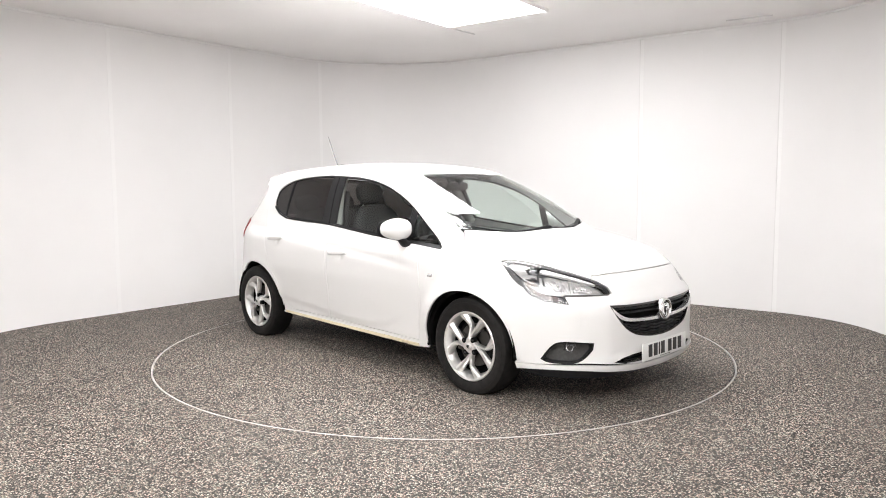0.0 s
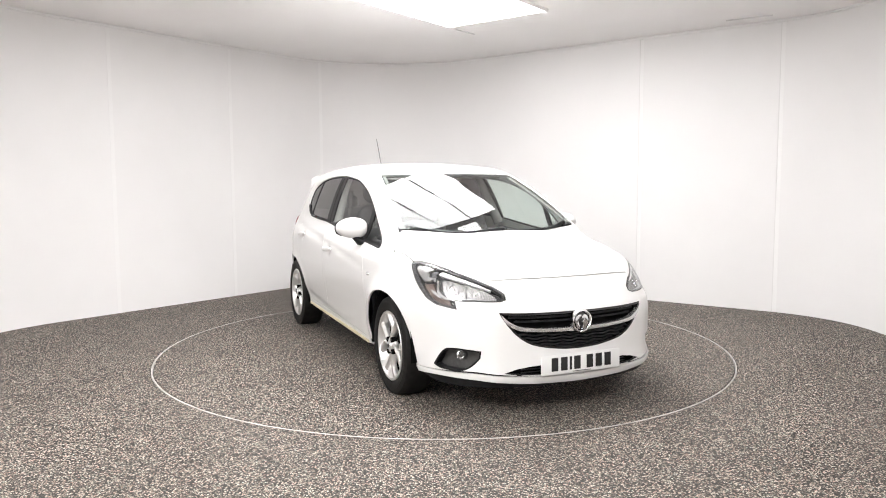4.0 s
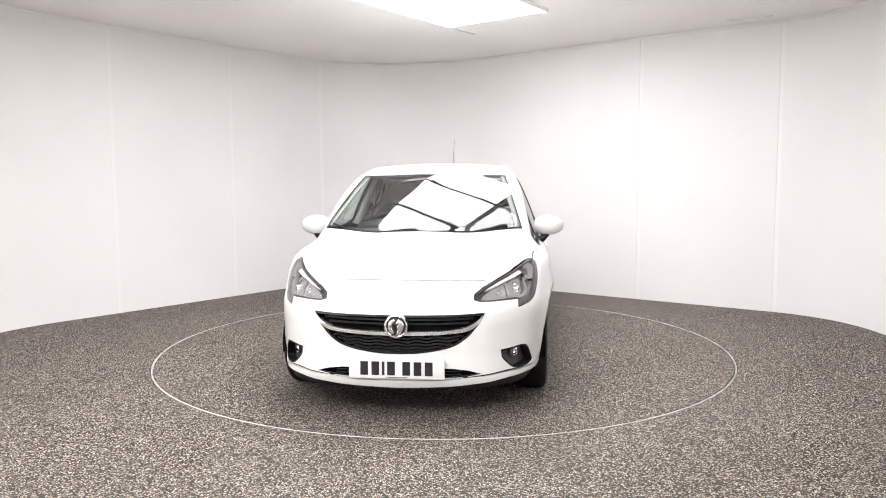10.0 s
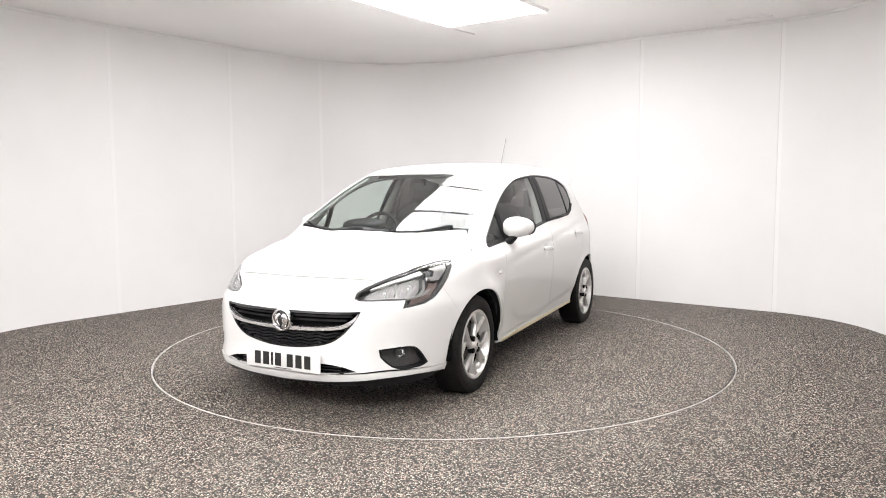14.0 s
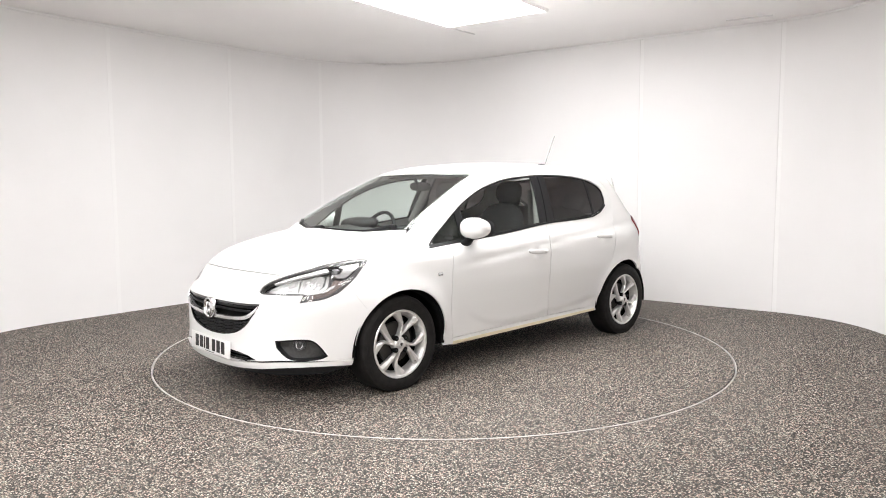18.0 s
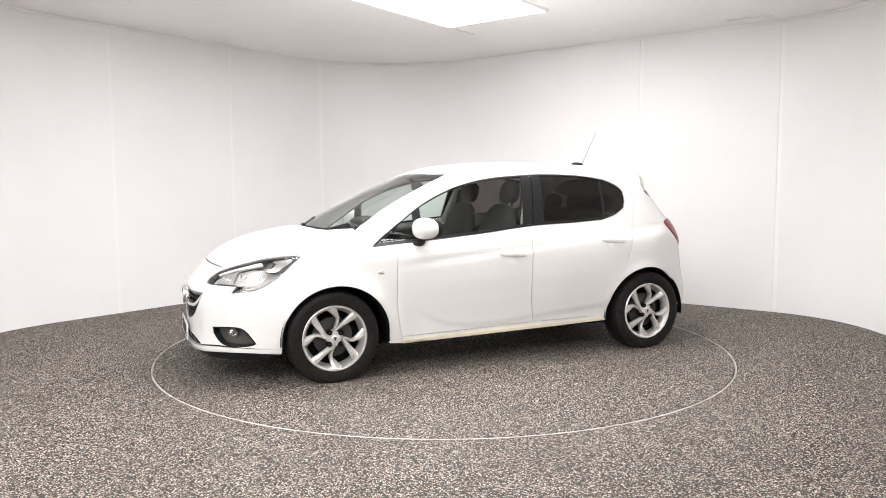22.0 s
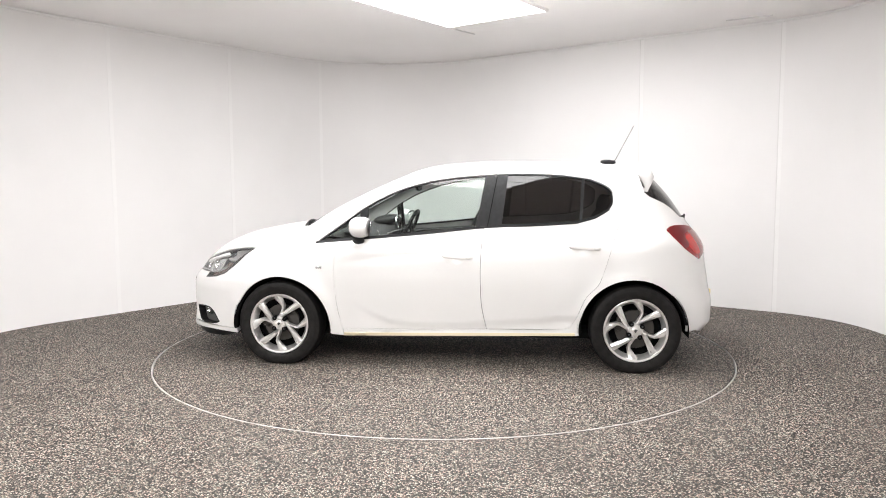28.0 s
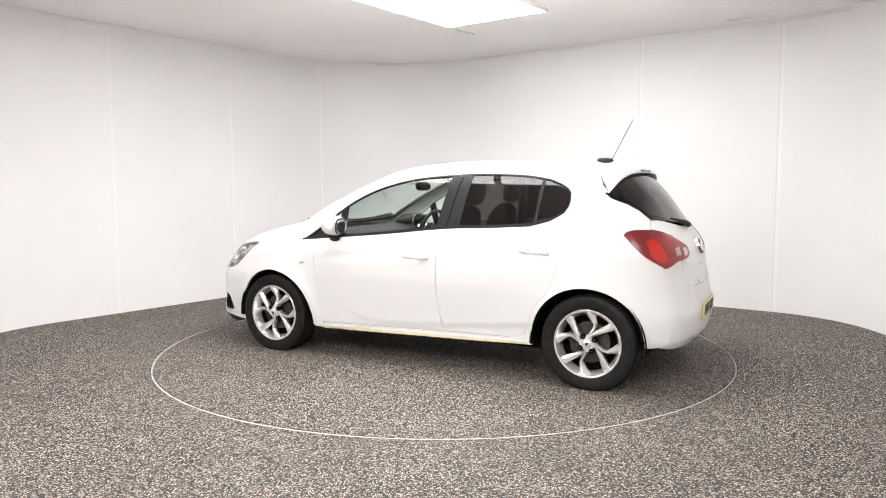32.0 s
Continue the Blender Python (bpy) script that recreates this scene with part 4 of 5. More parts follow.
def build_front():
    g = np.array(GRILLE)
    grille = part("grille", skin("grille", "nose", straight(shrink(g * N_UNIT, -0.012), 0.02) / N_UNIT, unit=N_UNIT, off=-0.05, thick=0.0, back=False), M_UNDER, car, "black radiator grille with a bright bar")
    rim = g * N_UNIT
    part("grille_surround", skin("grille_surround", "nose", rim / N_UNIT, [shrink(rim, 0.012) / N_UNIT], unit=N_UNIT, off=-0.003, thick=0.05), M_GLOSSBLACK, grille, "gloss black surround")
    for z, w in ((0.566, 21.6), (0.54, 20.0)):
        part("slat", skin("slat", "nose", straight([(a, z - 0.006 + 0.00002 * a * a) for a in np.linspace(-w, w, 30)] + [(a, z + 0.006 + 0.00002 * a * a) for a in np.linspace(w, -w, 30)], 3), unit=N_UNIT, off=-0.02, thick=0.025), M_BLACK, grille)
    for k, (z, w) in enumerate(((0.462, 18.6), (0.444, 17.2), (0.426, 15.2), (0.408, 12.6), (0.392, 8.6))):
        wave = lambda a: z + 0.0042 * math.sin(2 * math.pi * (a / 5.6 + 0.25)) + 0.00003 * a * a
        up = [(a, wave(a) + 0.005) for a in np.linspace(w, -w, 60)]
        dn = [(a, wave(a) - 0.005) for a in np.linspace(-w, w, 60)]
        part("slat", skin("slat", "nose", dn + up, unit=N_UNIT, off=-0.014, thick=0.03, grid=0.03), M_BLACK, grille, "wavy black grille slat")
    for s in (1, -1):
        bar = sm([(2.2, 0.499), (11.2, 0.503), (18.1, 0.518), (21.9, 0.551), (24.0, 0.588)], step=0.8) + sm([(24.0, 0.588), (23.1, 0.554), (19.6, 0.504), (11.2, 0.485), (2.2, 0.479)], step=0.8)[1:]
        part("chrome_bar", skin("chrome_bar", "nose", [(s * a, b) for a, b in bar], unit=N_UNIT, off=0.004, thick=0.03, grid=0.012), M_BRIGHT, grille, "bright silver grille wing")
    m = at("nose", 0, 0.532, 0.012)
    emblem = part("emblem", lamp_frame(lathe([(0.05, -0.006), (0.052, 0.006), (0.057, 0.011), (0.063, 0.009), (0.067, -0.002), (0.066, -0.02)], 40), m), M_CHROME, car, "round chrome emblem ring")
    part("emblem_disc", lamp_frame(lathe([(0.0001, 0.0), (0.03, -0.001), (0.052, -0.004), (0.052, -0.01)], 32), m), M_GLOSSBLACK, emblem, "black emblem ground")
    wing = [(-0.002, 0.014), (0.01, 0.036), (0.032, 0.03), (0.043, 0.006), (0.037, -0.02), (0.018, -0.046), (0.002, -0.042), (0.008, -0.02), (0.003, -0.002), (0.016, 0.012)]
    body = [(-0.045, 0.006), (-0.034, 0.03), (-0.012, 0.038), (-0.003, 0.027), (-0.02, 0.014), (-0.023, -0.008), (-0.012, -0.032), (-0.02, -0.042), (-0.036, -0.028)]
    for shape in (wing, body):
        line = rounded([(-a, b) for a, b in shape], True, 0.006)
        part("emblem_shape", lamp_frame(prism([tuple(p) for p in line], 0.007, pose(0, -0.001, 0), 0.002), m), M_CHROME, emblem, "plain chrome shape")
    intake = part("lower_intake", skin("lower_intake", "nose", straight(shrink(np.array(INTAKE) * N_UNIT, -0.012), 0.02) / N_UNIT, unit=N_UNIT, off=-0.045, thick=0.0, back=False), M_UNDER, car, "black lower air intake")
    for z in (0.262, 0.28, 0.296):
        part("slat", skin("slat", "nose", straight([(a, z - 0.003) for a in np.linspace(-18, 18, 24)] + [(a, z + 0.003) for a in np.linspace(18, -18, 24)], 3), unit=N_UNIT, off=-0.025, thick=0.015), M_BLACK, intake)
    # white lip and black air dam
    top = [(0, 0.232), (13, 0.236), (23, 0.25), (32, 0.26), (40, 0.254), (46, 0.249), (52.6, 0.246)]
    bot = [(52.0, 0.212), (46, 0.222), (40, 0.229), (32, 0.229), (23, 0.215), (13, 0.199), (0, 0.191)]
    part("bumper_lip", skin("bumper_lip", "nose", straight(np.array(mirror_nose(sm(top, step=1.5) + sm(bot, step=1.5))) * N_UNIT, 0.02) / N_UNIT, unit=N_UNIT, off=0.004, thick=0.04, grid=0.02), M_PAINT, car, "white splitter lip")
    # black strip puts the shade in the gap above the lip into colour
    gap = [(0, 0.246), (13, 0.25), (23, 0.266), (32, 0.278), (40, 0.268), (46, 0.258), (46, 0.24), (40, 0.244), (32, 0.252), (23, 0.242), (13, 0.226), (0, 0.222)]
    part("lip_gap_shade", skin("lip_gap_shade", "nose", straight(np.array(mirror_nose(gap)) * N_UNIT, 0.03) / N_UNIT, unit=N_UNIT, off=-0.013, thick=0.01), M_BLACK, car, "black strip painting in the shade of the gap above the splitter lip")
    half = [(0, 0.196), (13, 0.204), (23, 0.22), (32, 0.232), (40, 0.235), (50, 0.235), (52, 0.205), (44, 0.17), (30, 0.172), (0, 0.168)]
    part("air_dam", skin("air_dam", "nose", straight(np.array(mirror_nose(half)) * N_UNIT, 0.03) / N_UNIT, unit=N_UNIT, off=-0.01, thick=0.05), M_BLACK, car, "black plastic air dam")
    # fog lamps
    for flip in (False, True):
        s = -1 if flip else 1
        f = np.array(FOG) * N_UNIT
        bez = part("fog_lamp_bezel", skin("fog_lamp_bezel", "nose", shrink(f, -0.004) / N_UNIT, unit=N_UNIT, off=-0.05, thick=0.01, flip=flip), M_LAMPDARK, car, "dark grey fog lamp housing")
        part("bezel_edge", skin("bezel_edge", "nose", f / N_UNIT, [shrink(f, 0.009) / N_UNIT], unit=N_UNIT, off=-0.002, thick=0.055, flip=flip), M_BLACK, bez)
        m = at("nose", 36.2 * s, 0.352, -0.033)
        part("fog_ring", lamp_frame(lathe([(0.024, -0.02), (0.03, 0.0), (0.035, 0.0), (0.037, -0.02)], 28), m), M_LAMPDARK, bez, "dark fog lamp ring")
        part("fog_reflector", lamp_frame(bowl(0.027, 0.024), m), M_CHROME, bez, "small chrome fog lamp bowl")
        part("fog_lens", lamp_frame(lathe([(0.0001, 0.004), (0.015, 0.003), (0.029, -0.001)], 24), m), M_LENS, bez).visible_shadow = False
    # number plate with its writing as plain bars
    m = at("nose", 0, 0.3, 0.012)
    m = Matrix.Translation(m.translation) @ pose(0, 0, 0, 1.5, 0, -90) @ Matrix.Identity(4)
    plate = part("number_plate", box(0.522, 0.008, 0.107, m, 0.003), M_PLATE, car, "white number plate with black bars")
    plate_bars(plate, m)
    m2 = at("tail", 0, 0.455, -0.004)
    m2 = Matrix.Translation(m2.translation) @ pose(0, 0, 0, -4, 0, 90)
    plate2 = part("rear_number_plate", box(0.522, 0.008, 0.107, m2, 0.003), M_YPLATE, car, "yellow rear number plate with black bars")
    plate_bars(plate2, m2)
    # wing repeaters
    for s in (1, -1):
        p, n = on_body("side", [(0.945, 0.712)])
        part("side_repeater", box(0.042, 0.008, 0.02, pose(p[0][0], s * (p[0][1] + 0.001), p[0][2]), 0.003), M_BRIGHT, car, "small clear side repeater")


def plate_bars(plate, m):
    """One upright bar for each sign, and a thin line below them."""
    x = 0.201
    for k, w in enumerate((0.05, 0.05, 0.014, 0.05, 0.05, 0.05, 0.05)):
        part("bar", box(w - 0.008 if w > 0.02 else w, 0.003, 0.074, m @ pose(x - w / 2, 0.0045, 0.002)), M_INK, plate)
        x -= w + (0.033 if k == 3 else 0.011)
    part("bar", box(0.12, 0.003, 0.003, m @ pose(0, 0.0045, -0.046)), M_INK, plate)


def build_wheel():
    """One wheel at the origin, its outer face towards +y."""
    w = new("wheel")
    R, r = 0.309, 0.214
    tyre = lathe([(r - 0.004, -0.17), (r + 0.012, -0.178), (R - 0.035, -0.186), (R - 0.01, -0.172), (R, -0.15), (R, -0.04), (R - 0.004, -0.018), (R - 0.012, 0.0),
                  (R - 0.03, 0.008), (R - 0.05, 0.01), (r + 0.016, 0.006), (r + 0.004, 0.0), (r - 0.004, -0.006)], 72)
    for v in tyre.verts:
        v.co.z = max(v.co.z, -0.2945)
    part("tyre", tyre, M_RUBBER, w, "black low-profile tyre")
    part("sidewall_ring", lathe([(R - 0.034, 0.0082), (R - 0.037, 0.0102), (R - 0.04, 0.0098)], 60), M_RUBBER, w)
    rim = part("rim", lathe([(r, -0.004), (r + 0.003, 0.002), (r - 0.001, 0.006), (r - 0.012, 0.004), (r - 0.018, -0.012), (r - 0.03, -0.032), (r - 0.036, -0.06)], 72), M_ALLOY, w, "silver alloy rim")
    part("barrel", lathe([(r - 0.036, -0.06), (r - 0.038, -0.16), (r - 0.004, -0.172)], 60), M_UNDER, w, "dark inner barrel")

    def spoke(path, widths, depth, y0):
        """A bar along a path in the wheel's face with a raised middle."""
        bm = bmesh.new()
        pts = [Vector((a, 0, b)) for a, b in path]
        rows = []
        for i, p in enumerate(pts):
            d = (pts[min(i + 1, len(pts) - 1)] - pts[max(i - 1, 0)]).normalized()
            n = Vector((-d.z, 0, d.x))
            wd = widths[i]
            y = y0[i]
            rows.append([bm.verts.new(p + n * k * wd + Vector((0, y + h, 0))) for k, h in ((-0.5, -depth), (-0.5, -0.011), (-0.28, 0.0), (0.12, 0.001), (0.5, -0.014), (0.5, -depth))])
        for A, B in zip(rows, rows[1:]):
            for k in range(6):
                bm.faces.new((A[k], A[(k + 1) % 6], B[(k + 1) % 6], B[k]))
        bm.faces.new(rows[0])
        bm.faces.new(rows[-1][::-1])
        bmesh.ops.recalc_face_normals(bm, faces=bm.faces)
        return smooth(bm, 30)
    for q in range(4):
        turn = pose(0, 0, 0, 0, 90 * q, 0)
        # straight blade, leaving the hub at a slant
        bm = spoke([(0.02, 0.035), (-0.02, 0.052), (-0.08, 0.084), (-0.15, 0.118), (-0.178, 0.13)], [0.03, 0.026, 0.034, 0.05, 0.066], 0.032, [-0.004, -0.006, -0.006, -0.002, -0.002])
        bm.transform(turn)
        part("spoke", bm, M_ALLOY, w, "straight silver spoke")
        bm = spoke([(-0.03, 0.0), (-0.06, -0.014), (-0.1, -0.038), (-0.125, -0.044), (-0.16, -0.03), (-0.213, -0.004)], [0.028, 0.02, 0.02, 0.026, 0.04, 0.066], 0.03, [-0.004, -0.008, -0.01, -0.009, -0.005, -0.003])
        bm.transform(turn)
        part("spoke", bm, M_ALLOY, w, "kinked silver spoke")
    hub = part("hub", lathe([(0.0001, 0.002), (0.04, 0.001), (0.046, -0.006), (0.05, -0.03)], 36), M_ALLOY, w)
    part("hub_cap", lathe([(0.0001, 0.009), (0.018, 0.0085), (0.023, 0.006), (0.025, 0.0)], 28), M_ALLOY, w, "round silver hub cap")
    part("hub_cap_shape", prism([(-0.012, 0.006), (0.006, 0.013), (0.012, 0.0), (0.002, -0.014), (-0.004, -0.004)], 0.003, pose(0, 0.0075, 0)), M_GREY, w)
    for q in range(4):
        a = radians(57 + 90 * q)
        m = pose(0.052 * math.cos(a), 0.0, 0.052 * math.sin(a))
        part("bolt_well", lathe([(0.0165, -0.03), (0.0165, 0.002), (0.0145, 0.004), (0.012, 0.003), (0.0001, 0.003)], 18, m), M_UNDER, w)
        part("wheel_bolt", lathe([(0.0001, 0.008), (0.006, 0.007), (0.007, 0.0)], 6, m), M_GREY, w)
    a = radians(-126)
    part("valve", tube([(0.19 * math.cos(a), -0.03, 0.19 * math.sin(a)), (0.176 * math.cos(a), -0.004, 0.176 * math.sin(a))], 0.004, 8), M_BLACK, w)
    part("brake_disc", lathe([(0.05, -0.06), (0.13, -0.06), (0.132, -0.064), (0.132, -0.08), (0.05, -0.08)], 40), M_DISC, w, "steel brake disc")
    part("brake_drum_back", lathe([(0.0001, -0.1), (0.185, -0.1), (0.185, -0.11)], 36), M_UNDER, w)
    part("caliper", box(0.06, 0.05, 0.11, pose(0.1, -0.065, 0.045, 0, -24, 0), 0.012), M_DISC, w, "grey brake caliper")
    return w


def build_wheels():
    first = build_wheel()
    first.parent = car
    spots = [(1.255, 0.816, 1, 8), (-1.255, 0.822, 1, 0), (1.255, -0.816, -1, 20), (-1.255, -0.822, -1, 50)]
    for i, (x, y, s, spin) in enumerate(spots):
        m = pose(x, y, 0.2945, 0, 0, 0 if s > 0 else 180) @ pose(0, 0, 0, 0, spin, 0)
        wheel = first if i == 0 else copy_thing(first, m)
        wheel.matrix_basis = m
        for ob in wheel.children:
            if ob.name.startswith("tyre"):
                ob.matrix_basis = pose(0, 0, 0, 0, -spin, 0)
    # arch liners
    for c in (ARCH_F, ARCH_R):
        for s in (1, -1):
            bm = bmesh.new()
            rows = []
            for a in np.linspace(-4, 186, 44):
                q = Vector((c[0] + (c[2] + 0.012) * math.cos(radians(a)), 0, c[1] + (c[2] + 0.012) * math.sin(radians(a))))
                rows.append([bm.verts.new(q + Vector((0, s * y, 0))) for y in (0.805, 0.45)])
            for A, B in zip(rows, rows[1:]):
                bm.faces.new((A[0], A[1], B[1], B[0]))
            bm.faces.new([r[1] for r in rows])
            part("arch_liner", smooth(bm), M_UNDER, car, "black wheel arch liner")
            # a thin dark return behind the painted lip
            bm = bmesh.new()
            rows = []
            for a in np.linspace(-5, 187 if c is ARCH_F else 172, 50):
                ca, sa = math.cos(radians(a)), math.sin(radians(a))
                rows.append([bm.verts.new((c[0] + rr * ca, s * y, c[1] + rr * sa)) for rr, y in ((c[2] + 0.004, 0.81), (c[2] - 0.012, 0.795), (c[2] - 0.012, 0.77))])
            for A, B in zip(rows, rows[1:]):
                for k in (0, 1):
                    bm.faces.new((A[k], A[k + 1], B[k + 1], B[k]))
            part("arch_lip", smooth(bm), M_UNDER, car, "black inner edge of the wheel arch")


def ellipsoid(rx, ry, rz, m, power=2.4, n=20):
    """A rounded block."""
    bm = bmesh.new()
    bmesh.ops.create_uvsphere(bm, u_segments=2 * n, v_segments=n, radius=1.0)
    for v in bm.verts:
        c = v.co
        k = (abs(c.x) ** power + abs(c.y) ** power + abs(c.z) ** power) ** (1 / power)
        v.co = Vector((c.x / k * rx, c.y / k * ry, c.z / k * rz))
    bm.transform(m)
    return smooth(bm, 60)


def build_mirrors():
    for s in (1, -1):
        cap = ellipsoid(0.08, 0.106, 0.072, Matrix.Identity(4), 2.5)
        for v in cap.verts:
            v.co.x -= 0.25 * max(0, v.co.y * 1) * 0.6
            if v.co.x < -0.06:
                v.co.x = -0.06 + (v.co.x + 0.06) * 0.15
            v.co.z *= 1 - 0.22 * max(0, v.co.y / 0.1)
        cap.transform(pose(0.637, 0.862, 0.995, 0, 0, 0))
        cap.transform(Matrix.Diagonal((1, s, 1, 1)))
        if s < 0:
            bmesh.ops.reverse_faces(cap, faces=cap.faces)
        mirror = part("door_mirror", cap, M_PAINT, car, "white door mirror on a black foot")
        rear = pose(0.5685, s * 0.866, 0.992, 0, -4, s * 12)
        part("mirror_bezel", ellipsoid(0.007, 0.095, 0.06, rear, 2.8, 16), M_BLACK, mirror, "black mirror bezel")
        part("mirror_glass", ellipsoid(0.004, 0.082, 0.05, rear @ pose(-0.005, 0, 0), 2.8, 16), M_CHROME, mirror, "mirror glass")
        foot = tube([(0.66, s * 0.77, 0.885), (0.662, s * 0.815, 0.9), (0.655, s * 0.845, 0.932), (0.65, s * 0.85, 0.95)], [0.04, 0.042, 0.036, 0.03], 14, flat=0.62)
        part("mirror_foot", foot, M_BLACK, mirror, "black plastic foot")


def build_handles():
    """A grip bar over a dished cup in the door skin, with a small lock cap at its rear end."""
    for s in (1, -1):
        for (x, z), door in zip(HANDLES, doors):
            side = door[0 if s > 0 else 1]
            ends = on_body("side", [(x + 0.094, z + 0.004), (x - 0.094, z - 0.004)])[0]
            tilt = 3.2
            y = float(ends[:, 1].mean())
            lean = math.degrees(math.atan2(ends[0][1] - ends[1][1], 0.188))
            m = pose(x, s * (y + 0.014), z + 0.005, 0, -tilt, s * lean)
            grip = ellipsoid(0.102, 0.012, 0.0175, m, 3.0, 14)
            part("door_handle", grip, M_PAINT, side, "body-coloured door handle")
            foot = ellipsoid(0.03, 0.018, 0.0165, m @ pose(-0.082, s * -0.006, 0), 2.8, 10)
            part("lock_cap", foot, M_PAINT, side, "body-coloured lock cap")


def build_top_details():
    base = part("antenna", ellipsoid(0.06, 0.025, 0.019, pose(-1.135, 0, 1.458, 0, -3, 0), 2.2, 12), M_BLACK, car, "black roof antenna with a slim mast")
    part("mast", tube([(-1.17, 0, 1.46), (-1.19, 0, 1.475), (-1.325, 0, 1.735)], [0.0045, 0.0036, 0.0024], 8), M_SMOKE, base)
    # windscreen wipers, parked: an arm from its spindle cap to the tip, with the blade along it
    for a, b in (((1.15, 0.56), (1.285, -0.1)), ((1.28, -0.02), (1.23, -0.62))):
        pts = []
        for k in np.linspace(0, 1, 14):
            x, y = a[0] + (b[0] - a[0]) * k, a[1] + (b[1] - a[1]) * k
            x = min(x, 1.262 - 0.56 * y * y)
            p = on_body("top", [(x, y)])[0][0]
            pts.append((p[0], p[1], p[2] + 0.005 + 0.009 * math.exp(-(k / 0.22) ** 2)))
        wiper = part("wiper", tube(pts, [0.0045 + 0.008 * math.exp(-(k / 0.25) ** 2) for k in np.linspace(0, 1, 14)], 8), M_BLACK, car, "black windscreen wiper")
        part("wiper_blade", tube([(x - 0.014, y, z - 0.002) for x, y, z in pts[4:]], 0.0045, 6), M_BLACK, wiper)
        part("spindle_cap", lathe([(0.0001, 0.01), (0.013, 0.007), (0.017, -0.003), (0.017, -0.03)], 16, Matrix.Translation(Vector([float(c) for c in pts[0]])) @ pose(0, 0, 0, 90)), M_BLACK, wiper, "black spindle cap")
    # rear wiper and tailgate emblem
    p = [on_body("tail", [(a, z)])[0][0] for a, z in ((-4, 1.0), (4, 1.02), (16, 1.04), (26, 1.055))]
    wiper = part("rear_wiper", tube([(q[0] - 0.014, q[1], q[2] + 0.008) for q in p], [0.02, 0.017, 0.011, 0.006], 10), M_BLACK, car, "black rear wiper")
    m = at("tail", 0, 0.87, 0.006)
    emblem = part("rear_emblem", lamp_frame(lathe([(0.045, -0.006), (0.047, 0.006), (0.052, 0.012), (0.058, 0.009), (0.061, -0.01)], 36), m), M_CHROME, car, "round chrome tailgate emblem")
    part("emblem_disc", lamp_frame(lathe([(0.0001, 0.006), (0.03, 0.004), (0.047, -0.002)], 28), m), M_BLACK, emblem)
    part("tailgate_handle", ellipsoid(0.11, 0.014, 0.016, at("tail", 0, 0.76, 0.002), 2.4, 12), M_PAINT, car, "body-coloured tailgate grip")
    part("model_badge", box(0.06, 0.004, 0.012, at("tail", 27, 0.795, 0.002)), M_CHROME, car, "small chrome badge as a plain bar")


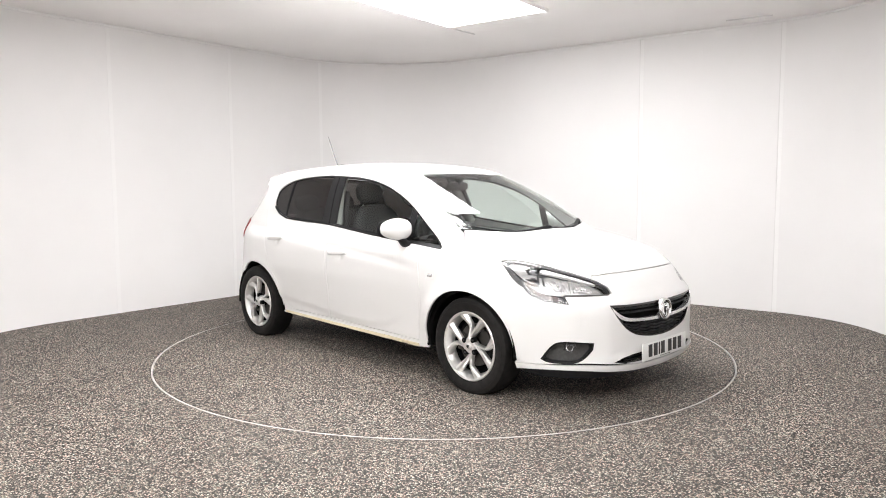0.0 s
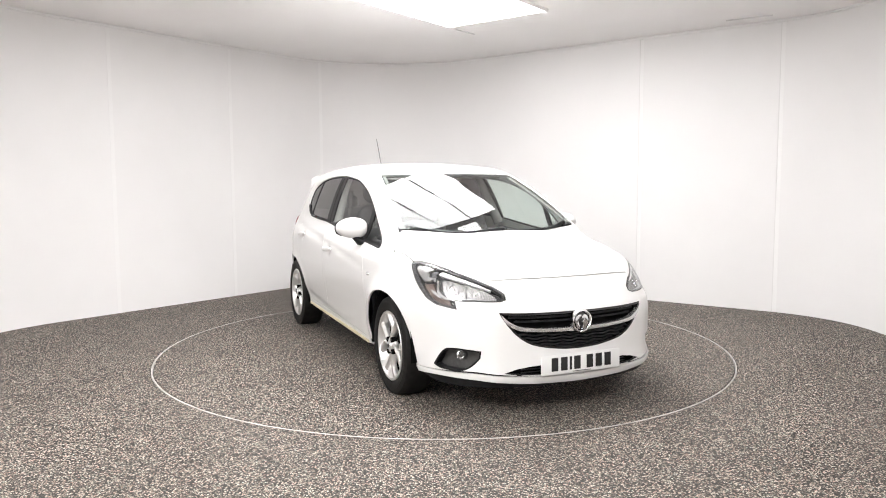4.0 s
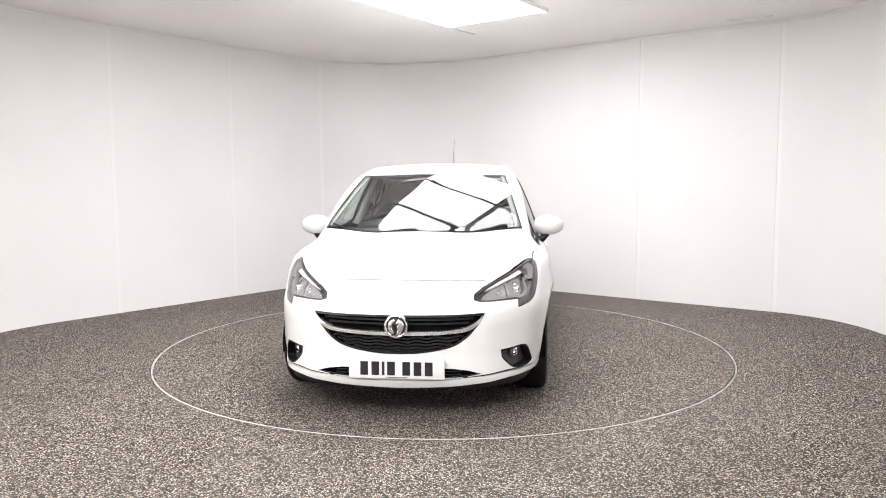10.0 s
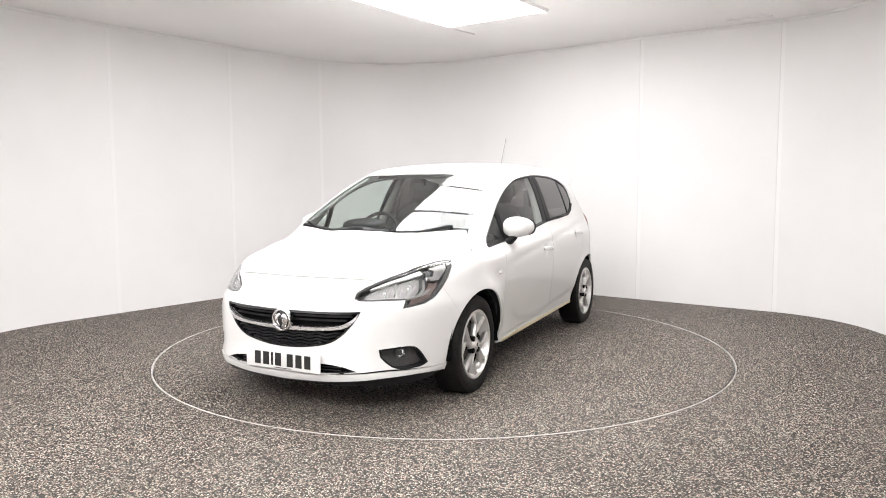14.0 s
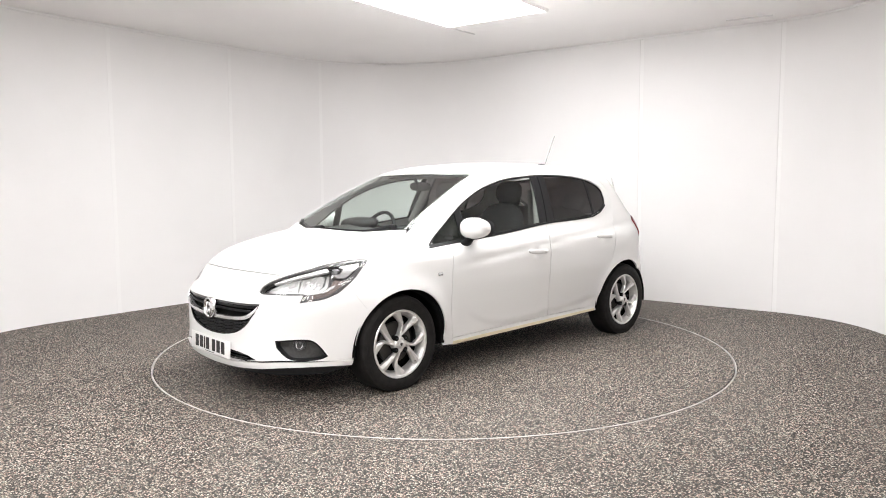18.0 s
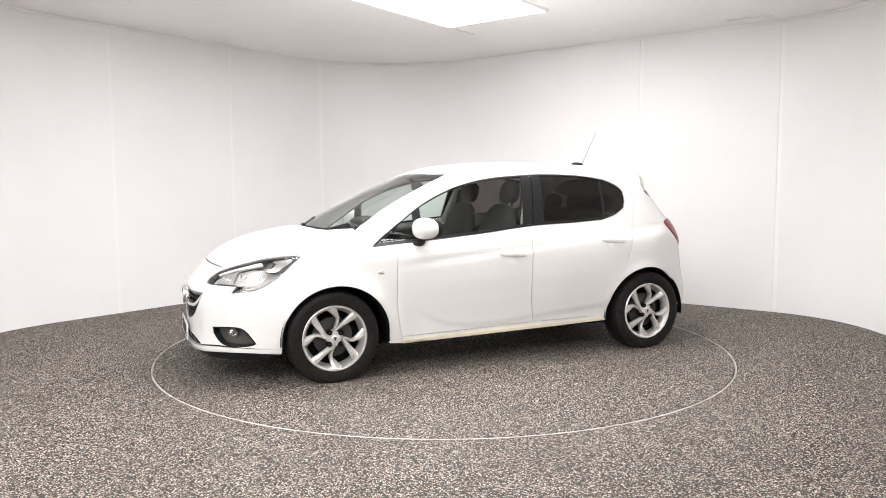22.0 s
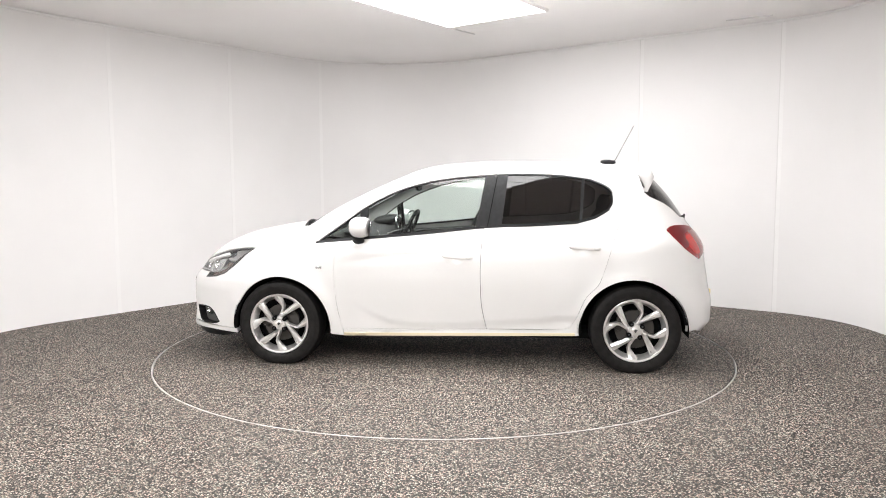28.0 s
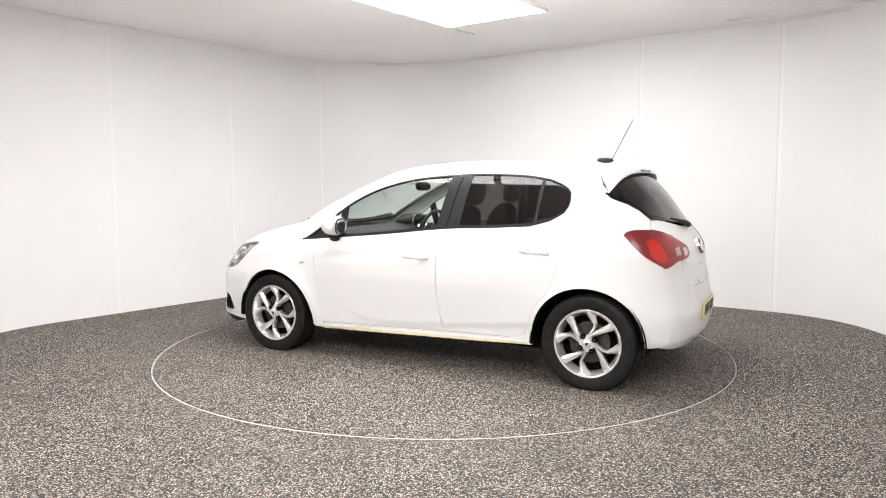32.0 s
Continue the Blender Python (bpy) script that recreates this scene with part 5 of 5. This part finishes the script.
def build_cabin():
    """What shows through the glass, and the dark structure behind the skin."""
    part("underbody", box(2.9, 1.36, 0.05, pose(0.0, 0, 0.225), 0.02), M_UNDER, car, "black underbody")
    part("underbody", box(0.5, 0.9, 0.05, pose(1.66, 0, 0.2), 0.02), M_UNDER, car, "black underbody")
    part("underbody", box(0.4, 0.95, 0.08, pose(-1.45, 0, 0.33), 0.02), M_UNDER, car, "black underbody")
    part("bulkhead", box(0.03, 1.42, 0.68, pose(1.02, 0, 0.55)), M_UNDER, car, "black bulkhead")
    part("exhaust", tube([(0.4, -0.2, 0.17), (-0.8, -0.25, 0.17), (-1.4, -0.4, 0.2), (-1.7, -0.42, 0.2)], 0.03, 10), M_DISC, car, "grey exhaust pipe")
    for flip in (False, True):
        for nm, x0, x1 in (("front_door_trim", 0.84, -0.22), ("rear_door_trim", -0.24, -1.2)):
            part(nm, skin(nm, "side", straight([(x0, 0.3), (x0, 0.85), (x0 if x0 < 0 else 0.8, 0.9), (x1, 0.99 if x1 < -1 else 0.95), (x1, 0.76 if x1 < -1 else 0.3), (x1 + 0.38, 0.42 if x1 < -1 else 0.3), (x1 + 0.4, 0.3)], 0.05), off=-0.045, thick=0.03, grid=0.06, flip=flip), M_DASH, car, "dark grey door trim")
        s = -1 if flip else 1
        part("pillar_trim", tube([(-0.2, s * 0.745, 0.95), (-0.27, s * 0.655, 1.2), (-0.3, s * 0.585, 1.36)], [0.045, 0.035, 0.03], 10), M_LINING, car, "light grey centre pillar trim")
        part("seat_belt", tube([(-0.22, s * 0.66, 0.6), (-0.24, s * 0.62, 1.0), (-0.27, s * 0.58, 1.24)], 0.018, 6, flat=0.25), M_BLACK, car)
    line = sm(SCREEN_SIDE, step=0.05)
    for flip in (False, True):
        part("screen_pillar_trim", skin("screen_pillar_trim", "top", straight([(x, y + 0.004) for x, y in line] + [(x, y - 0.04) for x, y in line[::-1]], 0.03), off=-0.014, thick=0.012, flip=flip), M_LINING, car, "light grey windscreen pillar trim")
    half = [(0.36, 0.0), (0.34, 0.3), (0.28, 0.5), (-0.4, 0.52), (-1.15, 0.5), (-1.2, 0.0)]
    part("headlining", skin("headlining", "top", straight(mirror_top(half), 0.05), off=-0.045, thick=0.01, grid=0.08), M_LINING, car, "light grey headlining")
    # dashboard
    bm = bmesh.new()
    rows = []
    for y in np.linspace(-0.7, 0.7, 29):
        hood = 0.055 * math.exp(-((y + 0.36) / 0.17) ** 2)
        back = 0.02 * (y / 0.7) ** 2
        sec = [(1.06 - 0.3 * abs(y / 0.7) ** 2, 0.9), (0.95 - 0.16 * abs(y / 0.7) ** 2, 0.945), (0.82, 0.955 + hood * 0.5), (0.7, 0.94 + hood), (0.62, 0.915 + hood), (0.585, 0.87), (0.6, 0.75), (0.68, 0.6), (0.72, 0.4)]
        rows.append([bm.verts.new((x - back, y, z)) for x, z in sec])
    for A, B in zip(rows, rows[1:]):
        for k in range(len(A) - 1):
            bm.faces.new((A[k], A[k + 1], B[k + 1], B[k]))
    bmesh.ops.recalc_face_normals(bm, faces=bm.faces)
    dash = part("dashboard", smooth(bm, 50), M_DASH, car, "dark grey dashboard")
    for y in (-0.6, -0.1, 0.1, 0.6):
        part("air_vent", box(0.012, 0.12, 0.06, pose(0.584, y, 0.85), 0.01), M_GLOSSBLACK, dash)
    part("console_screen", box(0.012, 0.2, 0.1, pose(0.578, 0, 0.78), 0.006), M_GLOSSBLACK, dash)
    part("vent_trim", box(0.008, 0.22, 0.008, pose(0.576, 0, 0.715), 0.003), M_CHROME, dash)
    hood = part("instrument_hood", ellipsoid(0.11, 0.17, 0.05, pose(0.69, -0.36, 0.985, 0, 6, 0), 2.6, 14), M_BLACK, dash, "black instrument hood")
    for y in (-0.43, -0.29):
        part("dial_ring", lathe([(0.05, -0.004), (0.054, 0.003), (0.058, 0.0), (0.058, -0.01)], 28, pose(0.588, y, 0.975, 0, 0, 90)), M_CHROME, hood, "chrome dial ring")
    for y in (-0.66, 0.66):
        part("corner_speaker", ellipsoid(0.06, 0.045, 0.02, pose(0.72, y, 0.925, 0, 0, 0), 2.4, 10), M_BLACK, dash)
        part("door_pull", tube([(0.46, y, 0.845), (0.42, y * 0.985, 0.86), (0.3, y * 0.985, 0.865), (0.24, y, 0.855)], 0.012, 8, flat=0.8), M_BRIGHT, dash, "silver door pull")
    part("dash_line", tube([(0.597, -0.64, 0.9), (0.585, 0.12, 0.905), (0.59, 0.64, 0.9)], 0.006, 8), M_BRIGHT, dash, "slim silver trim line")
    # steering wheel on the car's right
    tilt = pose(0.5, -0.36, 0.9, 0, 66 - 90, 0)
    ring = [tilt @ Vector((0, 0.182 * math.cos(a), 0.182 * math.sin(a))) for a in np.linspace(0, 2 * math.pi, 41)[:-1]]
    wheel = part("steering_wheel", tube(ring, 0.015, 10, True), M_BLACK, car, "black three-spoke steering wheel")
    part("hub_pad", ellipsoid(0.03, 0.075, 0.065, tilt, 2.6, 12), M_BLACK, wheel)
    for a in (0, 180, 270):
        c, s2 = math.cos(radians(a)), math.sin(radians(a))
        part("spoke", tube([tilt @ Vector((0, 0.06 * c, 0.06 * s2)), tilt @ Vector((0, 0.18 * c, 0.18 * s2))], 0.016, 8, flat=0.6), M_ALLOY if a != 270 else M_BLACK, wheel)
    part("column", tube([(0.52, -0.36, 0.89), (0.66, -0.36, 0.83)], 0.04, 10), M_BLACK, wheel)
    # inner mirror
    mir = part("interior_mirror", ellipsoid(0.018, 0.115, 0.034, pose(0.36, 0.0, 1.275, 0, 8, 0), 3.2, 12), M_BLACK, car, "black interior mirror")
    part("mirror_arm", tube([(0.375, 0, 1.29), (0.42, 0, 1.335)], 0.011, 8), M_BLACK, mir)
    # seats
    for y in (0.36, -0.36):
        seat = part("front_seat", ellipsoid(0.26, 0.25, 0.09, pose(0.18, y, 0.5, 0, -6, 0), 3.2), M_CLOTH, car, "dark cloth front seat with a headrest")
        part("backrest", ellipsoid(0.075, 0.235, 0.33, pose(-0.13, y, 0.82, 0, -17, 0), 3.0), M_CLOTH, seat)
        part("headrest", ellipsoid(0.05, 0.125, 0.09, pose(-0.275, y, 1.225, 0, -12, 0), 2.6), M_CLOTH, seat)
        for d in (-0.05, 0.05):
            part("headrest_post", tube([(-0.225, y + d, 1.08), (-0.26, y + d, 1.18)], 0.006, 8), M_CHROME, seat)
    bench = part("rear_seat", ellipsoid(0.25, 0.6, 0.09, pose(-0.72, 0, 0.52, 0, -6, 0), 4), M_CLOTH, car, "dark cloth rear bench")
    part("backrest", ellipsoid(0.07, 0.6, 0.3, pose(-1.02, 0, 0.8, 0, -20, 0), 4), M_CLOTH, bench)
    for y in (-0.38, 0.0, 0.38):
        part("headrest", ellipsoid(0.045, 0.12, 0.075, pose(-1.13, y, 1.13, 0, -14, 0), 2.8), M_CLOTH, bench)
    part("parcel_shelf", box(0.42, 1.15, 0.02, pose(-1.36, 0, 0.97), 0.006), M_DASH, car, "dark parcel shelf")


for flip in (False, True):
    build_headlamp(flip)
    build_taillamp(flip)
build_front()
build_wheels()
build_mirrors()
build_handles()
build_top_details()
build_cabin()


# ---- motion: the turntable carries the car round at an even pace ----
def motions():
    rows, car_rows = [], []
    for i in range(33):
        th = -91.095 - 5.056 * (i - 9)
        turn = pose(0, 0, 0, 0, 0, th)
        rows.append((float(i), turn))
        car_rows.append((float(i), turn @ pose(-0.1551, -0.0447, 0.0)))
    walk(turntable, rows)
    walk(car, car_rows)


motions()
